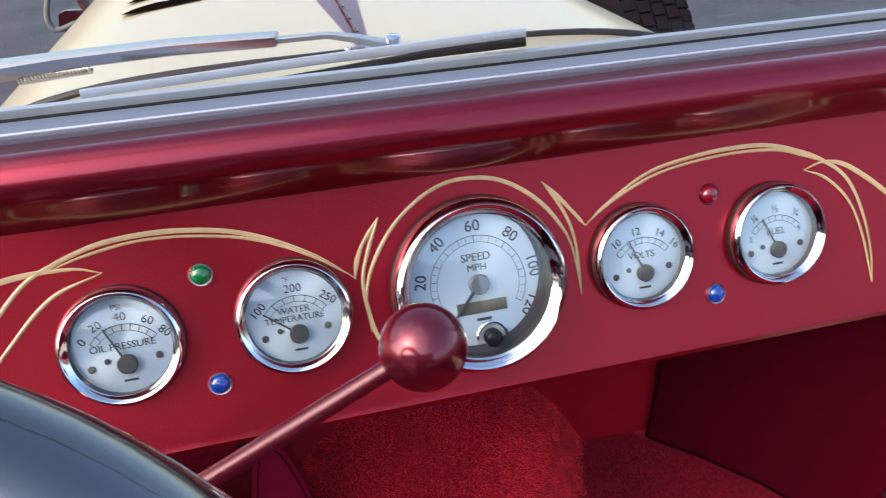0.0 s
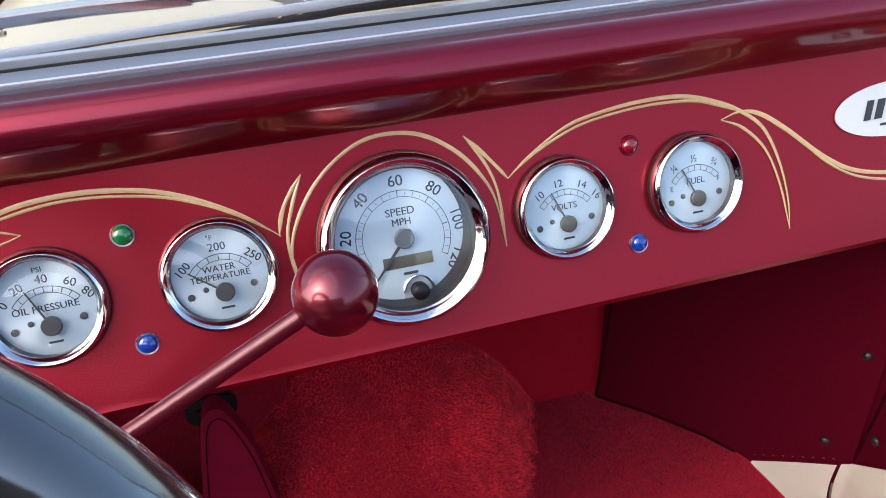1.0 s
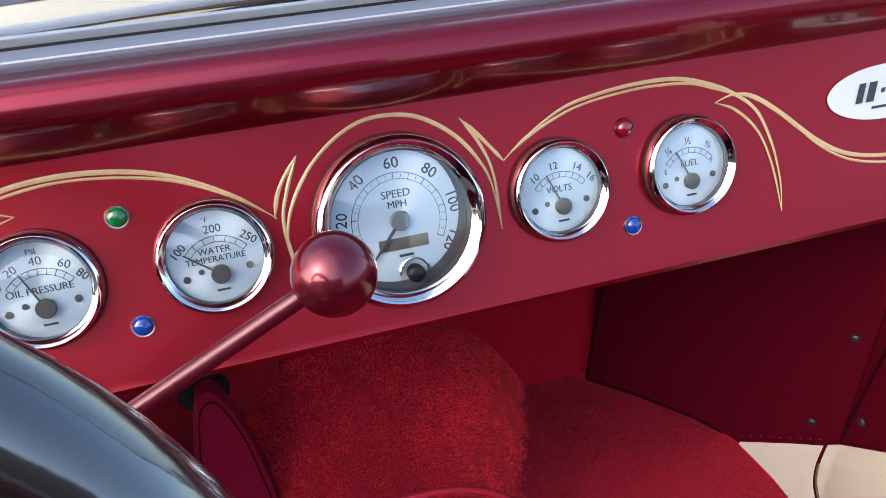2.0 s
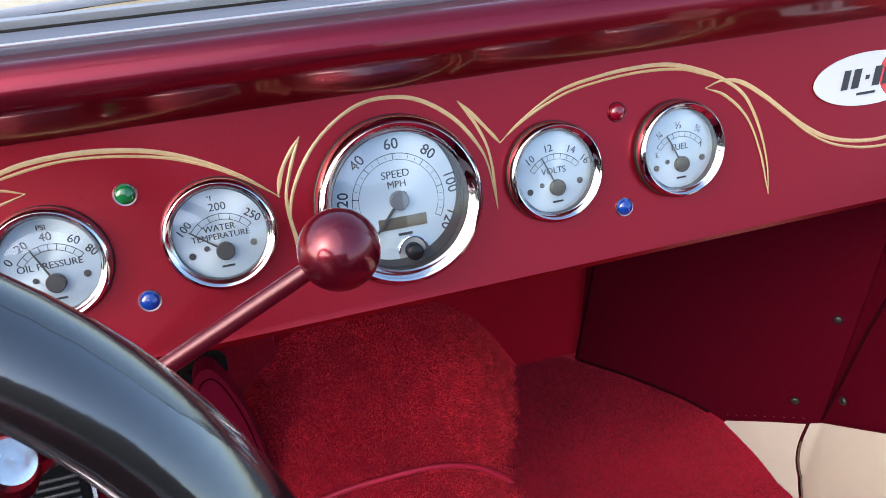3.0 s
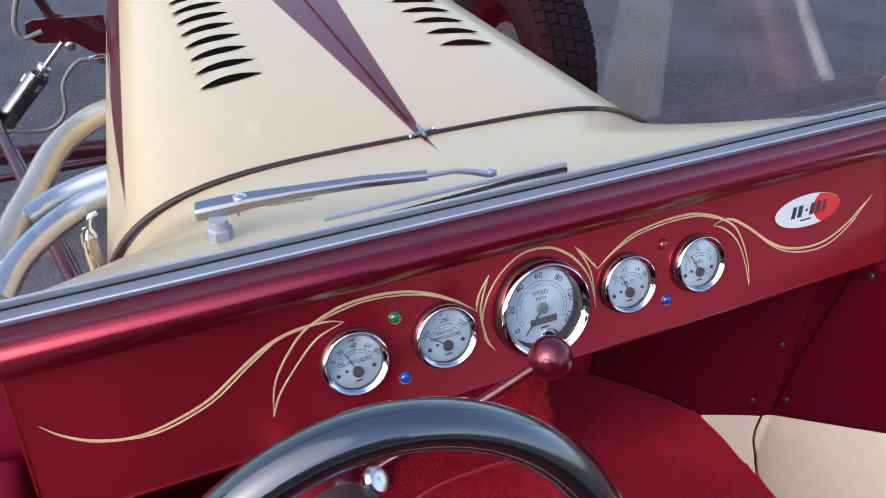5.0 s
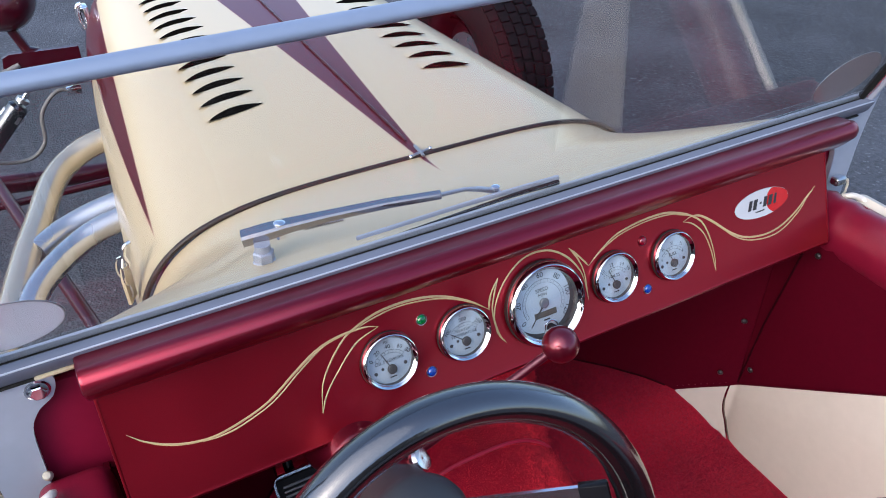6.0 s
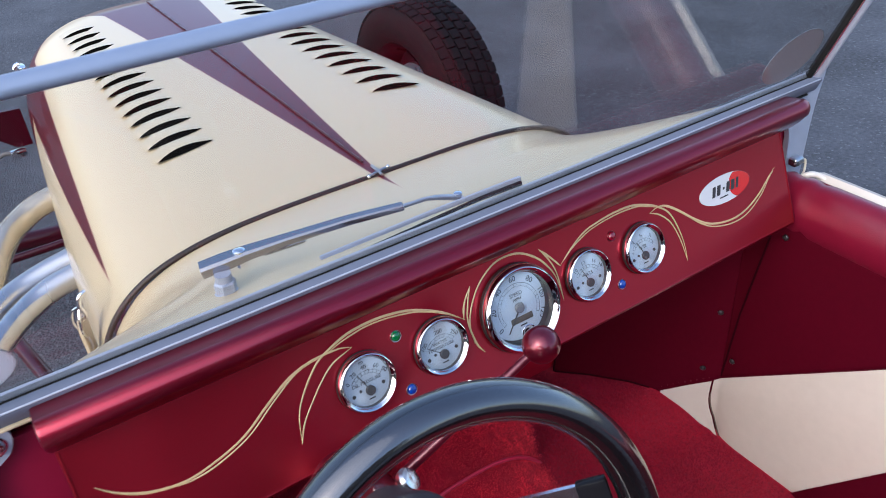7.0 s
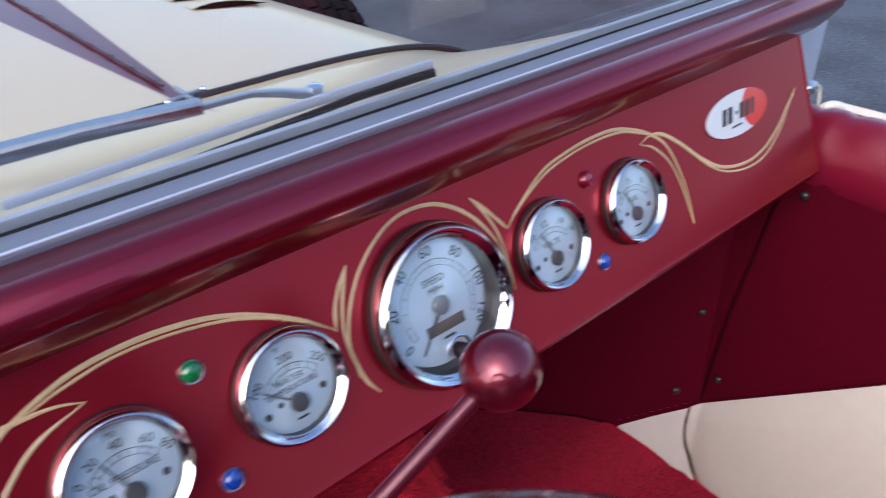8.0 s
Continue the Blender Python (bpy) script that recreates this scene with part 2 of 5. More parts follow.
def hood_paint():
    """Cream enamel with a maroon centre spear, a maroon nose band and a maroon dart low on each flank."""
    m = material("two_tone_hood_paint", CREAM, rough=0.4, spec=0.2, coat=0.55, coat_rough=0.03, bump=0.02, bump_scale=150)
    n, l = m.node_tree.nodes, m.node_tree.links
    b = n["Principled BSDF"]
    tc = n.new("ShaderNodeTexCoord")
    sep = n.new("ShaderNodeSeparateXYZ")
    l.new(tc.outputs["Object"], sep.inputs["Vector"])

    def math_node(op, a, c=None, clamp=False):
        k = n.new("ShaderNodeMath")
        k.operation, k.use_clamp = op, clamp
        for i, v in enumerate((a, c)):
            if v is None:
                continue
            if isinstance(v, (int, float)):
                k.inputs[i].default_value = v
            else:
                l.new(v, k.inputs[i])
        return k.outputs[0]
    x, y, z = sep.outputs
    ax = math_node("ABSOLUTE", math_node("SUBTRACT", x, HOOD_X))
    edge = 900.0
    along = math_node("SUBTRACT", y, 0.207)
    half = math_node("ADD", math_node("MULTIPLY", along, 0.082), math_node("MULTIPLY", math_node("POWER", math_node("MAXIMUM", along, 0.0), 2.0), 0.012))
    spear = math_node("MULTIPLY", math_node("SUBTRACT", half, ax), edge)
    # nose band: beyond an arc that rounds off each cream panel
    off = math_node("DIVIDE", math_node("SUBTRACT", ax, 0.185), 0.120)
    arc = math_node("SUBTRACT", 1.325, math_node("MULTIPLY", math_node("POWER", math_node("ABSOLUTE", off), 3.0), 0.16))
    nose = math_node("MULTIPLY", math_node("SUBTRACT", y, arc), edge)
    run = math_node("SUBTRACT", y, 0.345)
    mid = math_node("ADD", 0.787, math_node("MULTIPLY", run, -0.035))
    dart = math_node("SUBTRACT", math_node("MULTIPLY", run, 0.042), math_node("ABSOLUTE", math_node("SUBTRACT", z, mid)))
    dart = math_node("MINIMUM", math_node("MULTIPLY", dart, edge), math_node("MULTIPLY", math_node("SUBTRACT", ax, 0.20), edge))
    mask = math_node("MAXIMUM", math_node("MAXIMUM", spear, nose), dart)
    fac = math_node("MULTIPLY", mask, 1.0, True)
    # a thin pinkish lining where the two colours meet
    line = math_node("SUBTRACT", 1.0, math_node("ABSOLUTE", math_node("SUBTRACT", mask, 0.2)), True)
    mix = n.new("ShaderNodeMix")
    mix.data_type = "RGBA"
    mix.inputs["A"].default_value, mix.inputs["B"].default_value = (*CREAM, 1), (0.080, 0.0052, 0.0115, 1)
    l.new(fac, mix.inputs["Factor"])
    mix2 = n.new("ShaderNodeMix")
    mix2.data_type = "RGBA"
    mix2.inputs["B"].default_value = (0.28, 0.09, 0.09, 1)
    l.new(math_node("MULTIPLY", line, 0.8), mix2.inputs["Factor"])
    l.new(mix.outputs["Result"], mix2.inputs["A"])
    l.new(mix2.outputs["Result"], b.inputs["Base Color"])
    return m


hood_two_tone = hood_paint()


# ---- mesh helpers ----
def mesh_of(name, verts, faces, mats, smooth=True, sharp=40, index=None):
    me = bpy.data.meshes.new(name)
    me.from_pydata([tuple(v) for v in verts], [], faces)
    for m in (mats if isinstance(mats, (list, tuple)) else [mats]):
        me.materials.append(m)
    if index:
        me.polygons.foreach_set("material_index", index)
    bm = bmesh.new()
    bm.from_mesh(me)
    bmesh.ops.remove_doubles(bm, verts=bm.verts, dist=1e-6)
    bmesh.ops.recalc_face_normals(bm, faces=bm.faces)
    bm.to_mesh(me)
    bm.free()
    if smooth:
        me.polygons.foreach_set("use_smooth", [True] * len(me.polygons))
        me.set_sharp_from_angle(angle=radians(sharp))
    return me


def thing(name, m, label, category, group="", kind=""):
    ob = new(name)
    ob.empty_display_size = 0.05
    ob.matrix_world = m
    return tagged(ob, label, category, group, kind)


def part(name, geo, mat, parent, label="", m=None, smooth=True, sharp=40):
    """One mesh object under a thing or a part; geo is (verts, faces)."""
    ob = new(name, mesh_of(name, geo[0], geo[1], mat, smooth, sharp))
    ob.parent = parent
    if m is not None:
        ob.matrix_basis = m
    return tagged(ob, label)


def joined(*geos):
    verts, faces = [], []
    for v, f in geos:
        k = len(verts)
        verts += [tuple(p) for p in v]
        faces += [tuple(i + k for i in q) for q in f]
    return verts, faces


def moved(geo, m):
    return [tuple(m @ Vector(v)) for v in geo[0]], geo[1]


def rings(rows, closed=True, caps=True):
    """Skin a list of equal rings of points."""
    k = len(rows[0])
    verts = [tuple(p) for r in rows for p in r]
    faces = []
    for i in range(len(rows) - 1):
        for j in range(k if closed else k - 1):
            a, b = i * k + j, i * k + (j + 1) % k
            faces.append((a, b, b + k, a + k))
    if caps and closed:
        faces.append(tuple(range(k)))
        faces.append(tuple(range((len(rows) - 1) * k, len(rows) * k)))
    return verts, faces


def lathe(profile, seg=48, closed=False):
    """Turn (radius, height) pairs about z."""
    rows = []
    for i in range(seg + 1):
        a = 2 * math.pi * i / seg
        rows.append([(r * math.cos(a), r * math.sin(a), h) for r, h in profile])
    return rings(rows, closed=closed, caps=False)


def smooth_path(points, per=8, loop=False):
    """Catmull-Rom through control points."""
    p = [Vector(q) for q in points]
    p = [p[0] * 2 - p[1]] + p + [p[-1] * 2 - p[-2]]
    out = []
    for i in range(1, len(p) - 2):
        for s in range(per):
            t = s / per
            a, b, c, d = p[i - 1], p[i], p[i + 1], p[i + 2]
            out.append(0.5 * ((2 * b) + (c - a) * t + (2 * a - 5 * b + 4 * c - d) * t * t + (3 * b - a - 3 * c + d) * t ** 3))
    out.append(p[-2])
    return out


def tube(points, radius, seg=12, caps=True):
    """Sweep a circle along points; radius is a number or one for each point."""
    pts = [Vector(p) for p in points]
    rad = radius if isinstance(radius, (list, tuple)) else [radius] * len(pts)
    up = Vector((0.123, 0.31, 0.94))
    rows = []
    for i, p in enumerate(pts):
        d = (pts[min(i + 1, len(pts) - 1)] - pts[max(i - 1, 0)]).normalized()
        side = d.cross(up).normalized()
        up = side.cross(d).normalized()
        rows.append([p + rad[i] * (math.cos(2 * math.pi * k / seg) * side + math.sin(2 * math.pi * k / seg) * up) for k in range(seg)])
    return rings(rows, True, caps)


def box(sx, sy, sz, bevel=0.0, at=(0, 0, 0), seg=2):
    bm = bmesh.new()
    bmesh.ops.create_cube(bm, size=1)
    bmesh.ops.scale(bm, vec=(sx, sy, sz), verts=bm.verts)
    if bevel:
        bmesh.ops.bevel(bm, geom=bm.edges[:], offset=bevel, segments=seg, profile=0.5, affect="EDGES")
    bmesh.ops.translate(bm, vec=at, verts=bm.verts)
    bm.verts.index_update()
    geo = [tuple(v.co) for v in bm.verts], [tuple(v.index for v in f.verts) for f in bm.faces]
    bm.free()
    return geo


def ball(radius, at=(0, 0, 0), seg=32, rows=20, squash=1.0):
    prof = [(max(1e-5, radius * math.sin(math.pi * i / rows)), -radius * squash * math.cos(math.pi * i / rows)) for i in range(rows + 1)]
    return moved(lathe(prof, seg), Matrix.Translation(at))


def disc(radius, z=0.0, seg=48, thick=0.0):
    if thick:
        return lathe([(1e-5, z + thick), (radius, z + thick), (radius, z), (1e-5, z)], seg)
    return [(radius * math.cos(2 * math.pi * i / seg), radius * math.sin(2 * math.pi * i / seg), z) for i in range(seg)], [tuple(range(seg))]


def outline(points, thick):
    """A flat plate: outline in x, z pushed back along y by thick."""
    k = len(points)
    verts = [(x, 0, z) for x, z in points] + [(x, thick, z) for x, z in points]
    faces = [tuple(range(k)), tuple(range(2 * k - 1, k - 1, -1))]
    faces += [(i, (i + 1) % k, (i + 1) % k + k, i + k) for i in range(k)]
    return verts, faces


def oval(rx, rz, thick, seg=48, cx=0.0):
    return outline([(cx + rx * math.cos(2 * math.pi * k / seg), rz * math.sin(2 * math.pi * k / seg)) for k in range(seg)], -thick)


def letters(text, size, at=(0, 0), turn=0.0, thick=0.0):
    """Words in the built-in font as flat mesh in the x, y plane, centred on at."""
    cu = bpy.data.curves.new("letters", "FONT")
    cu.body, cu.size, cu.align_x, cu.align_y, cu.resolution_u = text, size, "CENTER", "CENTER", 3
    ob = bpy.data.objects.new("letters", cu)
    me = bpy.data.meshes.new_from_object(ob)
    m = pose(at[0], at[1], 0, 0, 0, turn)
    geo = [tuple(m @ v.co) for v in me.vertices], [tuple(p.vertices) for p in me.polygons]
    a, b = ([(x + d, y, z) for x, y, z in geo[0]] for d in (-size * 0.013, size * 0.013))
    k = len(a)
    geo = a + [(x, y, z + 0.00001) for x, y, z in b], geo[1] + [tuple(i + k for i in f) for f in geo[1]]
    bpy.data.objects.remove(ob)
    bpy.data.meshes.remove(me)
    bpy.data.curves.remove(cu)
    return geo


FACE = pose(0, 0, 0, 90)                    # turns x, y drawings upright: x, z, facing -y
DASH = pose(0, 0, 0.824, -21.5)             # the leaning dash face: x along it, z up it, -y to the driver

# ---- ground ----
ground = new("ground", mesh_of("ground", [(-1500, -1500, 0), (1500, -1500, 0), (1500, 1500, 0), (-1500, 1500, 0)], [(0, 1, 2, 3)], asphalt))
tagged(ground, "dark grey worn asphalt of a parking lot", "asphalt", kind="structure")

# added wall, out of view, that keeps the dash reflections dark
wall = new("reflection_wall", mesh_of("reflection_wall", *box(31, 0.4, 4.2, 0.02, (-13.5, -9.5, 2.1)), material("added_wall", (0.12, 0.09, 0.07), rough=0.8, vary=0.15, vary_scale=3, bump=0.3, bump_scale=40)))
tagged(wall, "plain brown wall added out of view to darken reflections", "wall", kind="structure")


# ---- car body ----
def hood_section(w, top, low, power=4.6, crown=0.010, seg=48, x0=HOOD_X):
    """A rounded arch over the bonnet, from one lower edge to the other."""
    pts = []
    for i in range(seg + 1):
        a = math.pi * i / seg
        c, s = math.cos(a), math.sin(a)
        x = -w * math.copysign(abs(c) ** (2 / power), c)
        z = low + (top - low) * abs(s) ** (2 / power) - crown * (x / w) ** 2
        pts.append((x0 + x, z))
    return pts


def ease(a, b, t):
    t = max(0.0, min(1.0, t))
    return a + (b - a) * t


HOOD_REAR, HOOD_FRONT = 0.256, 1.40


def hood_width(y):
    t = (y - HOOD_REAR) / (HOOD_FRONT - HOOD_REAR)
    return 0.386 - 0.062 * t - 0.020 * t ** 3 - 0.004 * math.sin(math.pi * t)


def hood_power(y):
    """Shoulders: squarer at the cowl, rounder towards the nose."""
    return 4.4 - 1.1 * max(0.0, (y - HOOD_REAR) / (HOOD_FRONT - HOOD_REAR))


def joint_y(x):
    """The hood's rear edge bows a little forward at the sides."""
    return HOOD_REAR + 0.018 * (abs(x - HOOD_X) / 0.38) ** 2


roadster = thing("roadster_body", pose(0, 0, 0), "cream and maroon painted open roadster body", "car")

rows = []
for i in range(15):
    t = i / 14
    w = 0.388 + 0.146 * t ** 2.4
    top = 0.853 + 0.042 * t ** 1.4
    sec = hood_section(w, top, 0.46 + 0.02 * t, power=4.4 + 14 * t ** 3, crown=0.010 * (1 - t), seg=96, x0=HOOD_X * (1 - t))
    rows.append([(x, joint_y(x) * (1 - t) + 0.042 * t, z) for x, z in sec])
part("cowl", rings(rows, closed=False, caps=False), hood_two_tone, roadster, "cream painted cowl")

# outer tub sides, with the rolled cream lip along the top
for s in (-1, 1):
    side = [(0.545, 0.03, 0.30), (0.548, 0.03, 0.60), (0.545, 0.03, 0.753), (0.538, 0.03, 0.774), (0.526, 0.03, 0.778), (0.520, 0.03, 0.770)]
    rows = []
    for y in (-0.010, -0.06, -0.3, -0.6, -0.9, -1.15):
        rows.append([(s * x, y, z) for x, _, z in side])
    part("body_side", rings(rows, closed=False, caps=False), lip_paint, roadster, "pale cream body side with rolled lip")
    # padded door top
    square, pad_z, tall = (0.45, 0.729, 0.039) if s < 0 else (1.0, 0.739, 0.045)      # the driver's pad is squarer and sits lower
    pad = [(0.490 + 0.034 * math.copysign(abs(math.cos(a)) ** square, math.cos(a)), pad_z + tall * math.copysign(abs(math.sin(a)) ** square, math.sin(a))) for a in (2 * math.pi * k / 44 for k in range(44))]
    nose = ((0.026, 0.86), (0.023, 0.94), (0.016, 0.985), (0.004, 1.0)) if s < 0 else ((0.030, 0.55), (0.024, 0.84), (0.010, 0.97), (0.002, 0.93), (-0.006, 0.90), (-0.016, 0.99), (-0.028, 0.995), (-0.038, 0.94), (-0.050, 0.995))
    rows = []
    for y, k in nose + ((-0.075, 1.0), (-0.3, 1.0), (-0.6, 1.0), (-1.1, 1.0)):
        rows.append([(s * (0.490 + (x - 0.490) * k), y, pad_z + (z - pad_z) * k) for x, z in pad])
    part("door_top_pad", rings(rows), vinyl_pad, roadster, "padded glossy maroon vinyl door top")
    bead = [(s * 0.530, -0.16, 0.7690), (s * 0.529, -0.05, 0.7695), (s * 0.526, -0.020, 0.772), (s * 0.518, -0.010, 0.777), (s * 0.509, -0.006, 0.779), (s * 0.505, 0.001, 0.775)]
    part("lip_end", tube(smooth_path(bead, 6), [0.0044] * 25 + [0.0042] * 4 + [0.0034] * 2, 12), lip_paint, roadster, "rounded pale end of the body lip")
    strap = [(0.499, 0.7775), (0.5005, 0.7805), (0.514, 0.7735), (0.5165, 0.7690), (0.513, 0.7660)]
    part("pad_binding", rings([[(s * x, y, z) for x, z in strap] for y in (-0.012, -0.2, -0.6, -1.1)]), vinyl_pad, roadster, "maroon vinyl binding along the door top")
    if s < 0:
        part("cowl_edge", box(0.034, 0.016, 0.003, 0.001, (s * 0.470, 0.032, 0.8840)), paint_cream, roadster, "cream cowl edge under the windscreen rail")
    # the jamb between dash end and windscreen bracket
    part("jamb_panel", box(0.080 if s > 0 else 0.106, 0.010, 0.26, 0.003, (s * (0.502 if s > 0 else 0.489), 0.048, 0.730)), trim_vinyl, roadster, "maroon trimmed jamb")

# floor carpet: raised at the firewall, dropping to the seat well
FLOOR = [(0.262, 0.366), (0.20, 0.366), (0.150, 0.361), (0.122, 0.354), (0.107, 0.3465), (0.078, 0.3195), (0.052, 0.2930), (0.040, 0.2855), (0.025, 0.2815), (0.0, 0.2800), (-0.2, 0.278), (-1.1, 0.278)]
TUNNEL = [(0.262, 0.508, 0.020), (0.1125, 0.409, 0.0), (0.1120, 0.402, 0.0), (0.05, 0.372, 0.004), (-0.10, 0.345, 0.010), (-1.1, 0.33, 0.010)]
PIPING_Y = 0.112


def floor_z(y):
    for (y0, z0), (y1, z1) in zip(FLOOR, FLOOR[1:]):
        if y >= y1:
            t = max(0.0, min(1.0, (y0 - y) / (y0 - y1)))
            return z0 + (z1 - z0) * t
    return FLOOR[-1][1]


def tunnel_z(x, y):
    """The crown over the gearbox, a cubic fall to either side."""
    for (y0, z0, c0), (y1, z1, c1) in zip(TUNNEL, TUNNEL[1:]):
        if y >= y1:
            t = max(0.0, min(1.0, (y0 - y) / (y0 - y1)))
            return z0 + (z1 - z0) * t - 25 * abs(x - (c0 + (c1 - c0) * t)) ** 3
    return 0.0


def kick_x(y):
    t = (0.245 - y) / (0.245 - 0.040)
    return 0.276 + (0.456 - 0.276) * t + 0.006 * math.sin(math.pi * max(0, min(1, t)))


def carpet_z(x, y):
    """Carpet laid over floor and tunnel, with a soft hollow where they meet, and the lie of hand-fitted cloth."""
    a, b, k = floor_z(y), tunnel_z(x, y), 0.030
    h = max(0.0, k - abs(a - b)) / k
    wave = 0.0022 * noise.noise((x * 11, y * 11, 0.4)) + 0.0010 * noise.noise((x * 31, y * 31, 2.0))
    free = min(1.0, max(0.0, (min(kick_x(y), 0.455) - x) / 0.05))          # tacked down flat along the sides
    return max(a, b) + h * h * k / 4 + wave * free


def carpet_sheet(x0, x1, nx, ys):
    return rings([[(x, y, carpet_z(x, y)) for y in ys] for x in (x0 + (x1 - x0) * i / nx for i in range(nx + 1))], closed=False, caps=False)


NEAR_Y = [0.262 - 0.006 * i for i in range(25)] + [0.1125, 0.1118] + [0.108 - 0.008 * i for i in range(42)]
def pile(surface, count, seed, length=0.0024, wide=0.00042):
    """Short carpet tufts: leaning slivers scattered over a sheet's quads by area."""
    rnd = np.random.RandomState(seed)
    verts, faces = surface
    P = np.array(verts)
    F = np.array([f for f in faces if len(f) == 4])
    A, B, C, D = (P[F[:, k]] for k in range(4))
    n = np.cross(C - A, D - B)
    area = np.linalg.norm(n, axis=1)
    n = n / area[:, None]
    n[n[:, 2] < 0] *= -1
    pick = rnd.choice(len(F), count, p=area / area.sum())
    u, v = rnd.rand(count, 1), rnd.rand(count, 1)
    at = (A[pick] * (1 - u) + B[pick] * u) * (1 - v) + (D[pick] * (1 - u) + C[pick] * u) * v
    lean = rnd.normal(0, 0.35, (count, 3)) + np.sin(at * 37.0 + 1.3)[:, [1, 2, 0]] * 0.35
    tip = n[pick] + lean
    tip = tip / np.linalg.norm(tip, axis=1)[:, None] * length * (0.7 + 0.6 * rnd.rand(count, 1))
    side = np.cross(tip, rnd.normal(0, 1, (count, 3)))
    side = side / np.linalg.norm(side, axis=1)[:, None] * wide / 2
    out = np.stack([at - side, at + side, at + tip + side * 0.5, at + tip - side * 0.5], 1).reshape(-1, 3)
    return out.tolist(), np.arange(4 * count).reshape(-1, 4).tolist()


def pile_part(geo, parent, label, mat):
    me = bpy.data.meshes.new("pile")
    me.from_pydata(geo[0], [], geo[1])
    me.materials.append(mat)
    ob = new("pile", me)
    ob.parent = parent
    return tagged(ob, label, kind="stuff")

part("floor_carpet", carpet_sheet(-0.50, 0.50, 150, NEAR_Y + [-0.3, -0.6, -1.1]), carpet, roadster, "crimson cut-pile carpet over floor and tunnel")
pipe_line = [(x, PIPING_Y - 0.001, tunnel_z(x, PIPING_Y + 0.0006) + 0.002) for x in (-0.150 + 0.296 * i / 40 for i in range(41))]
part("tunnel_piping", tube(pipe_line, 0.0028, 8), piping_red, roadster, "bright red vinyl piping")
tufts = pile(carpet_sheet(-0.19, 0.449, 106, NEAR_Y), 420000, 3)
inside = [x < min(0.449, kick_x(y) - 0.004) for x, y, z in tufts[0][::4]]
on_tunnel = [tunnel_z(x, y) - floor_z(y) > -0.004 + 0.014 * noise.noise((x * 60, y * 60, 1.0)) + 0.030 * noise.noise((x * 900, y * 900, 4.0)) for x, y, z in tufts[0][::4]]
# tunnel pile takes the lit tone, floor pile the shaded one
for over, words, mat in ((True, "crimson cut pile over the tunnel, lightened as if lit", carpet_tuft), (False, "crimson cut pile on the floor, darkened as if in shade", floor_tuft)):
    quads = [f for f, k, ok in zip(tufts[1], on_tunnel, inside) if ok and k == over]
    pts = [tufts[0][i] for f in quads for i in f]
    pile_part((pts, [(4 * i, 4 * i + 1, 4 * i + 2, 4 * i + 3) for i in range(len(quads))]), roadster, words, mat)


def outline_at(y):
    """The firewall fills the arch under the cowl."""
    pts = hood_section(0.362, 0.836, 0.34, seg=40, x0=0.0)
    return moved(outline(pts, 0.012), pose(0, y, 0))


part("firewall", outline_at(0.258), panel_red, roadster, "plain dark red firewall")
part("firewall_carpet", box(0.275, 0.006, 0.33, 0.002, (-0.215, 0.250, 0.555)), carpet, roadster, "red carpet on the driver side of the firewall")
part("rear_bulkhead", box(1.04, 0.02, 0.36, 0.006, (0, -1.12, 0.42)), vinyl, roadster, "maroon vinyl rear bulkhead")


def trim_panel(s, y_from, y_to, x_from, x_to, low, high, steps=10, thick=0.006):
    """An upright upholstered sheet that runs from front to rear along a slightly bowed line."""
    rows = []
    for i in range(steps + 1):
        t = i / steps
        x, y = ease(x_from, x_to, t) + 0.006 * math.sin(math.pi * t), ease(y_from, y_to, t)
        rows.append([(s * x, y, low), (s * x, y, high), (s * (x + thick), y, high), (s * (x + thick), y, low)])
    return rings(rows)


def fabric_patch(s, outline_yz, x_of, lift=0.0025, grid=14, bow=0.0, bow_end=0.0, edge=8):
    """A padded insert over a trim sheet: quads between two boundary lines, puffed in the middle."""
    (a0, a1), (b0, b1) = outline_yz
    rows = []
    for i in range(grid + 1):
        t = (i / grid) ** 1.6
        lo, hi = (ease(a0[0], a1[0], t), ease(a0[1], a1[1], t)), (ease(b0[0], b1[0], t), ease(b0[1], b1[1], t))
        row = []
        for j in range(grid + 1):
            u = j / grid
            y, z = ease(lo[0], hi[0], u) + math.sin(math.pi * u) * (bow * (1 - t) ** 6 + bow_end * t ** 4), ease(lo[1], hi[1], u)
            puff = lift * min(1.0, 6 * min(u, 1 - u) + 0.02) * min(1.0, edge * min(t, 1 - t)) ** 0.5
            row.append((s * (x_of(y) - 0.0012 - puff), y, z))
        rows.append(row)
    return rings(rows, closed=False, caps=False)


def snap(parent, at, way):
    """A small domed press stud."""
    m = Matrix.Translation(at) @ Vector(way).to_track_quat("Z", "Y").to_matrix().to_4x4()
    part("stud", moved(lathe([(0.0046, 0.0006), (0.0045, 0.0020), (0.0036, 0.0032), (0.0018, 0.0038), (1e-5, 0.0040)], 16), m), stud_metal, parent, "dark domed stud")


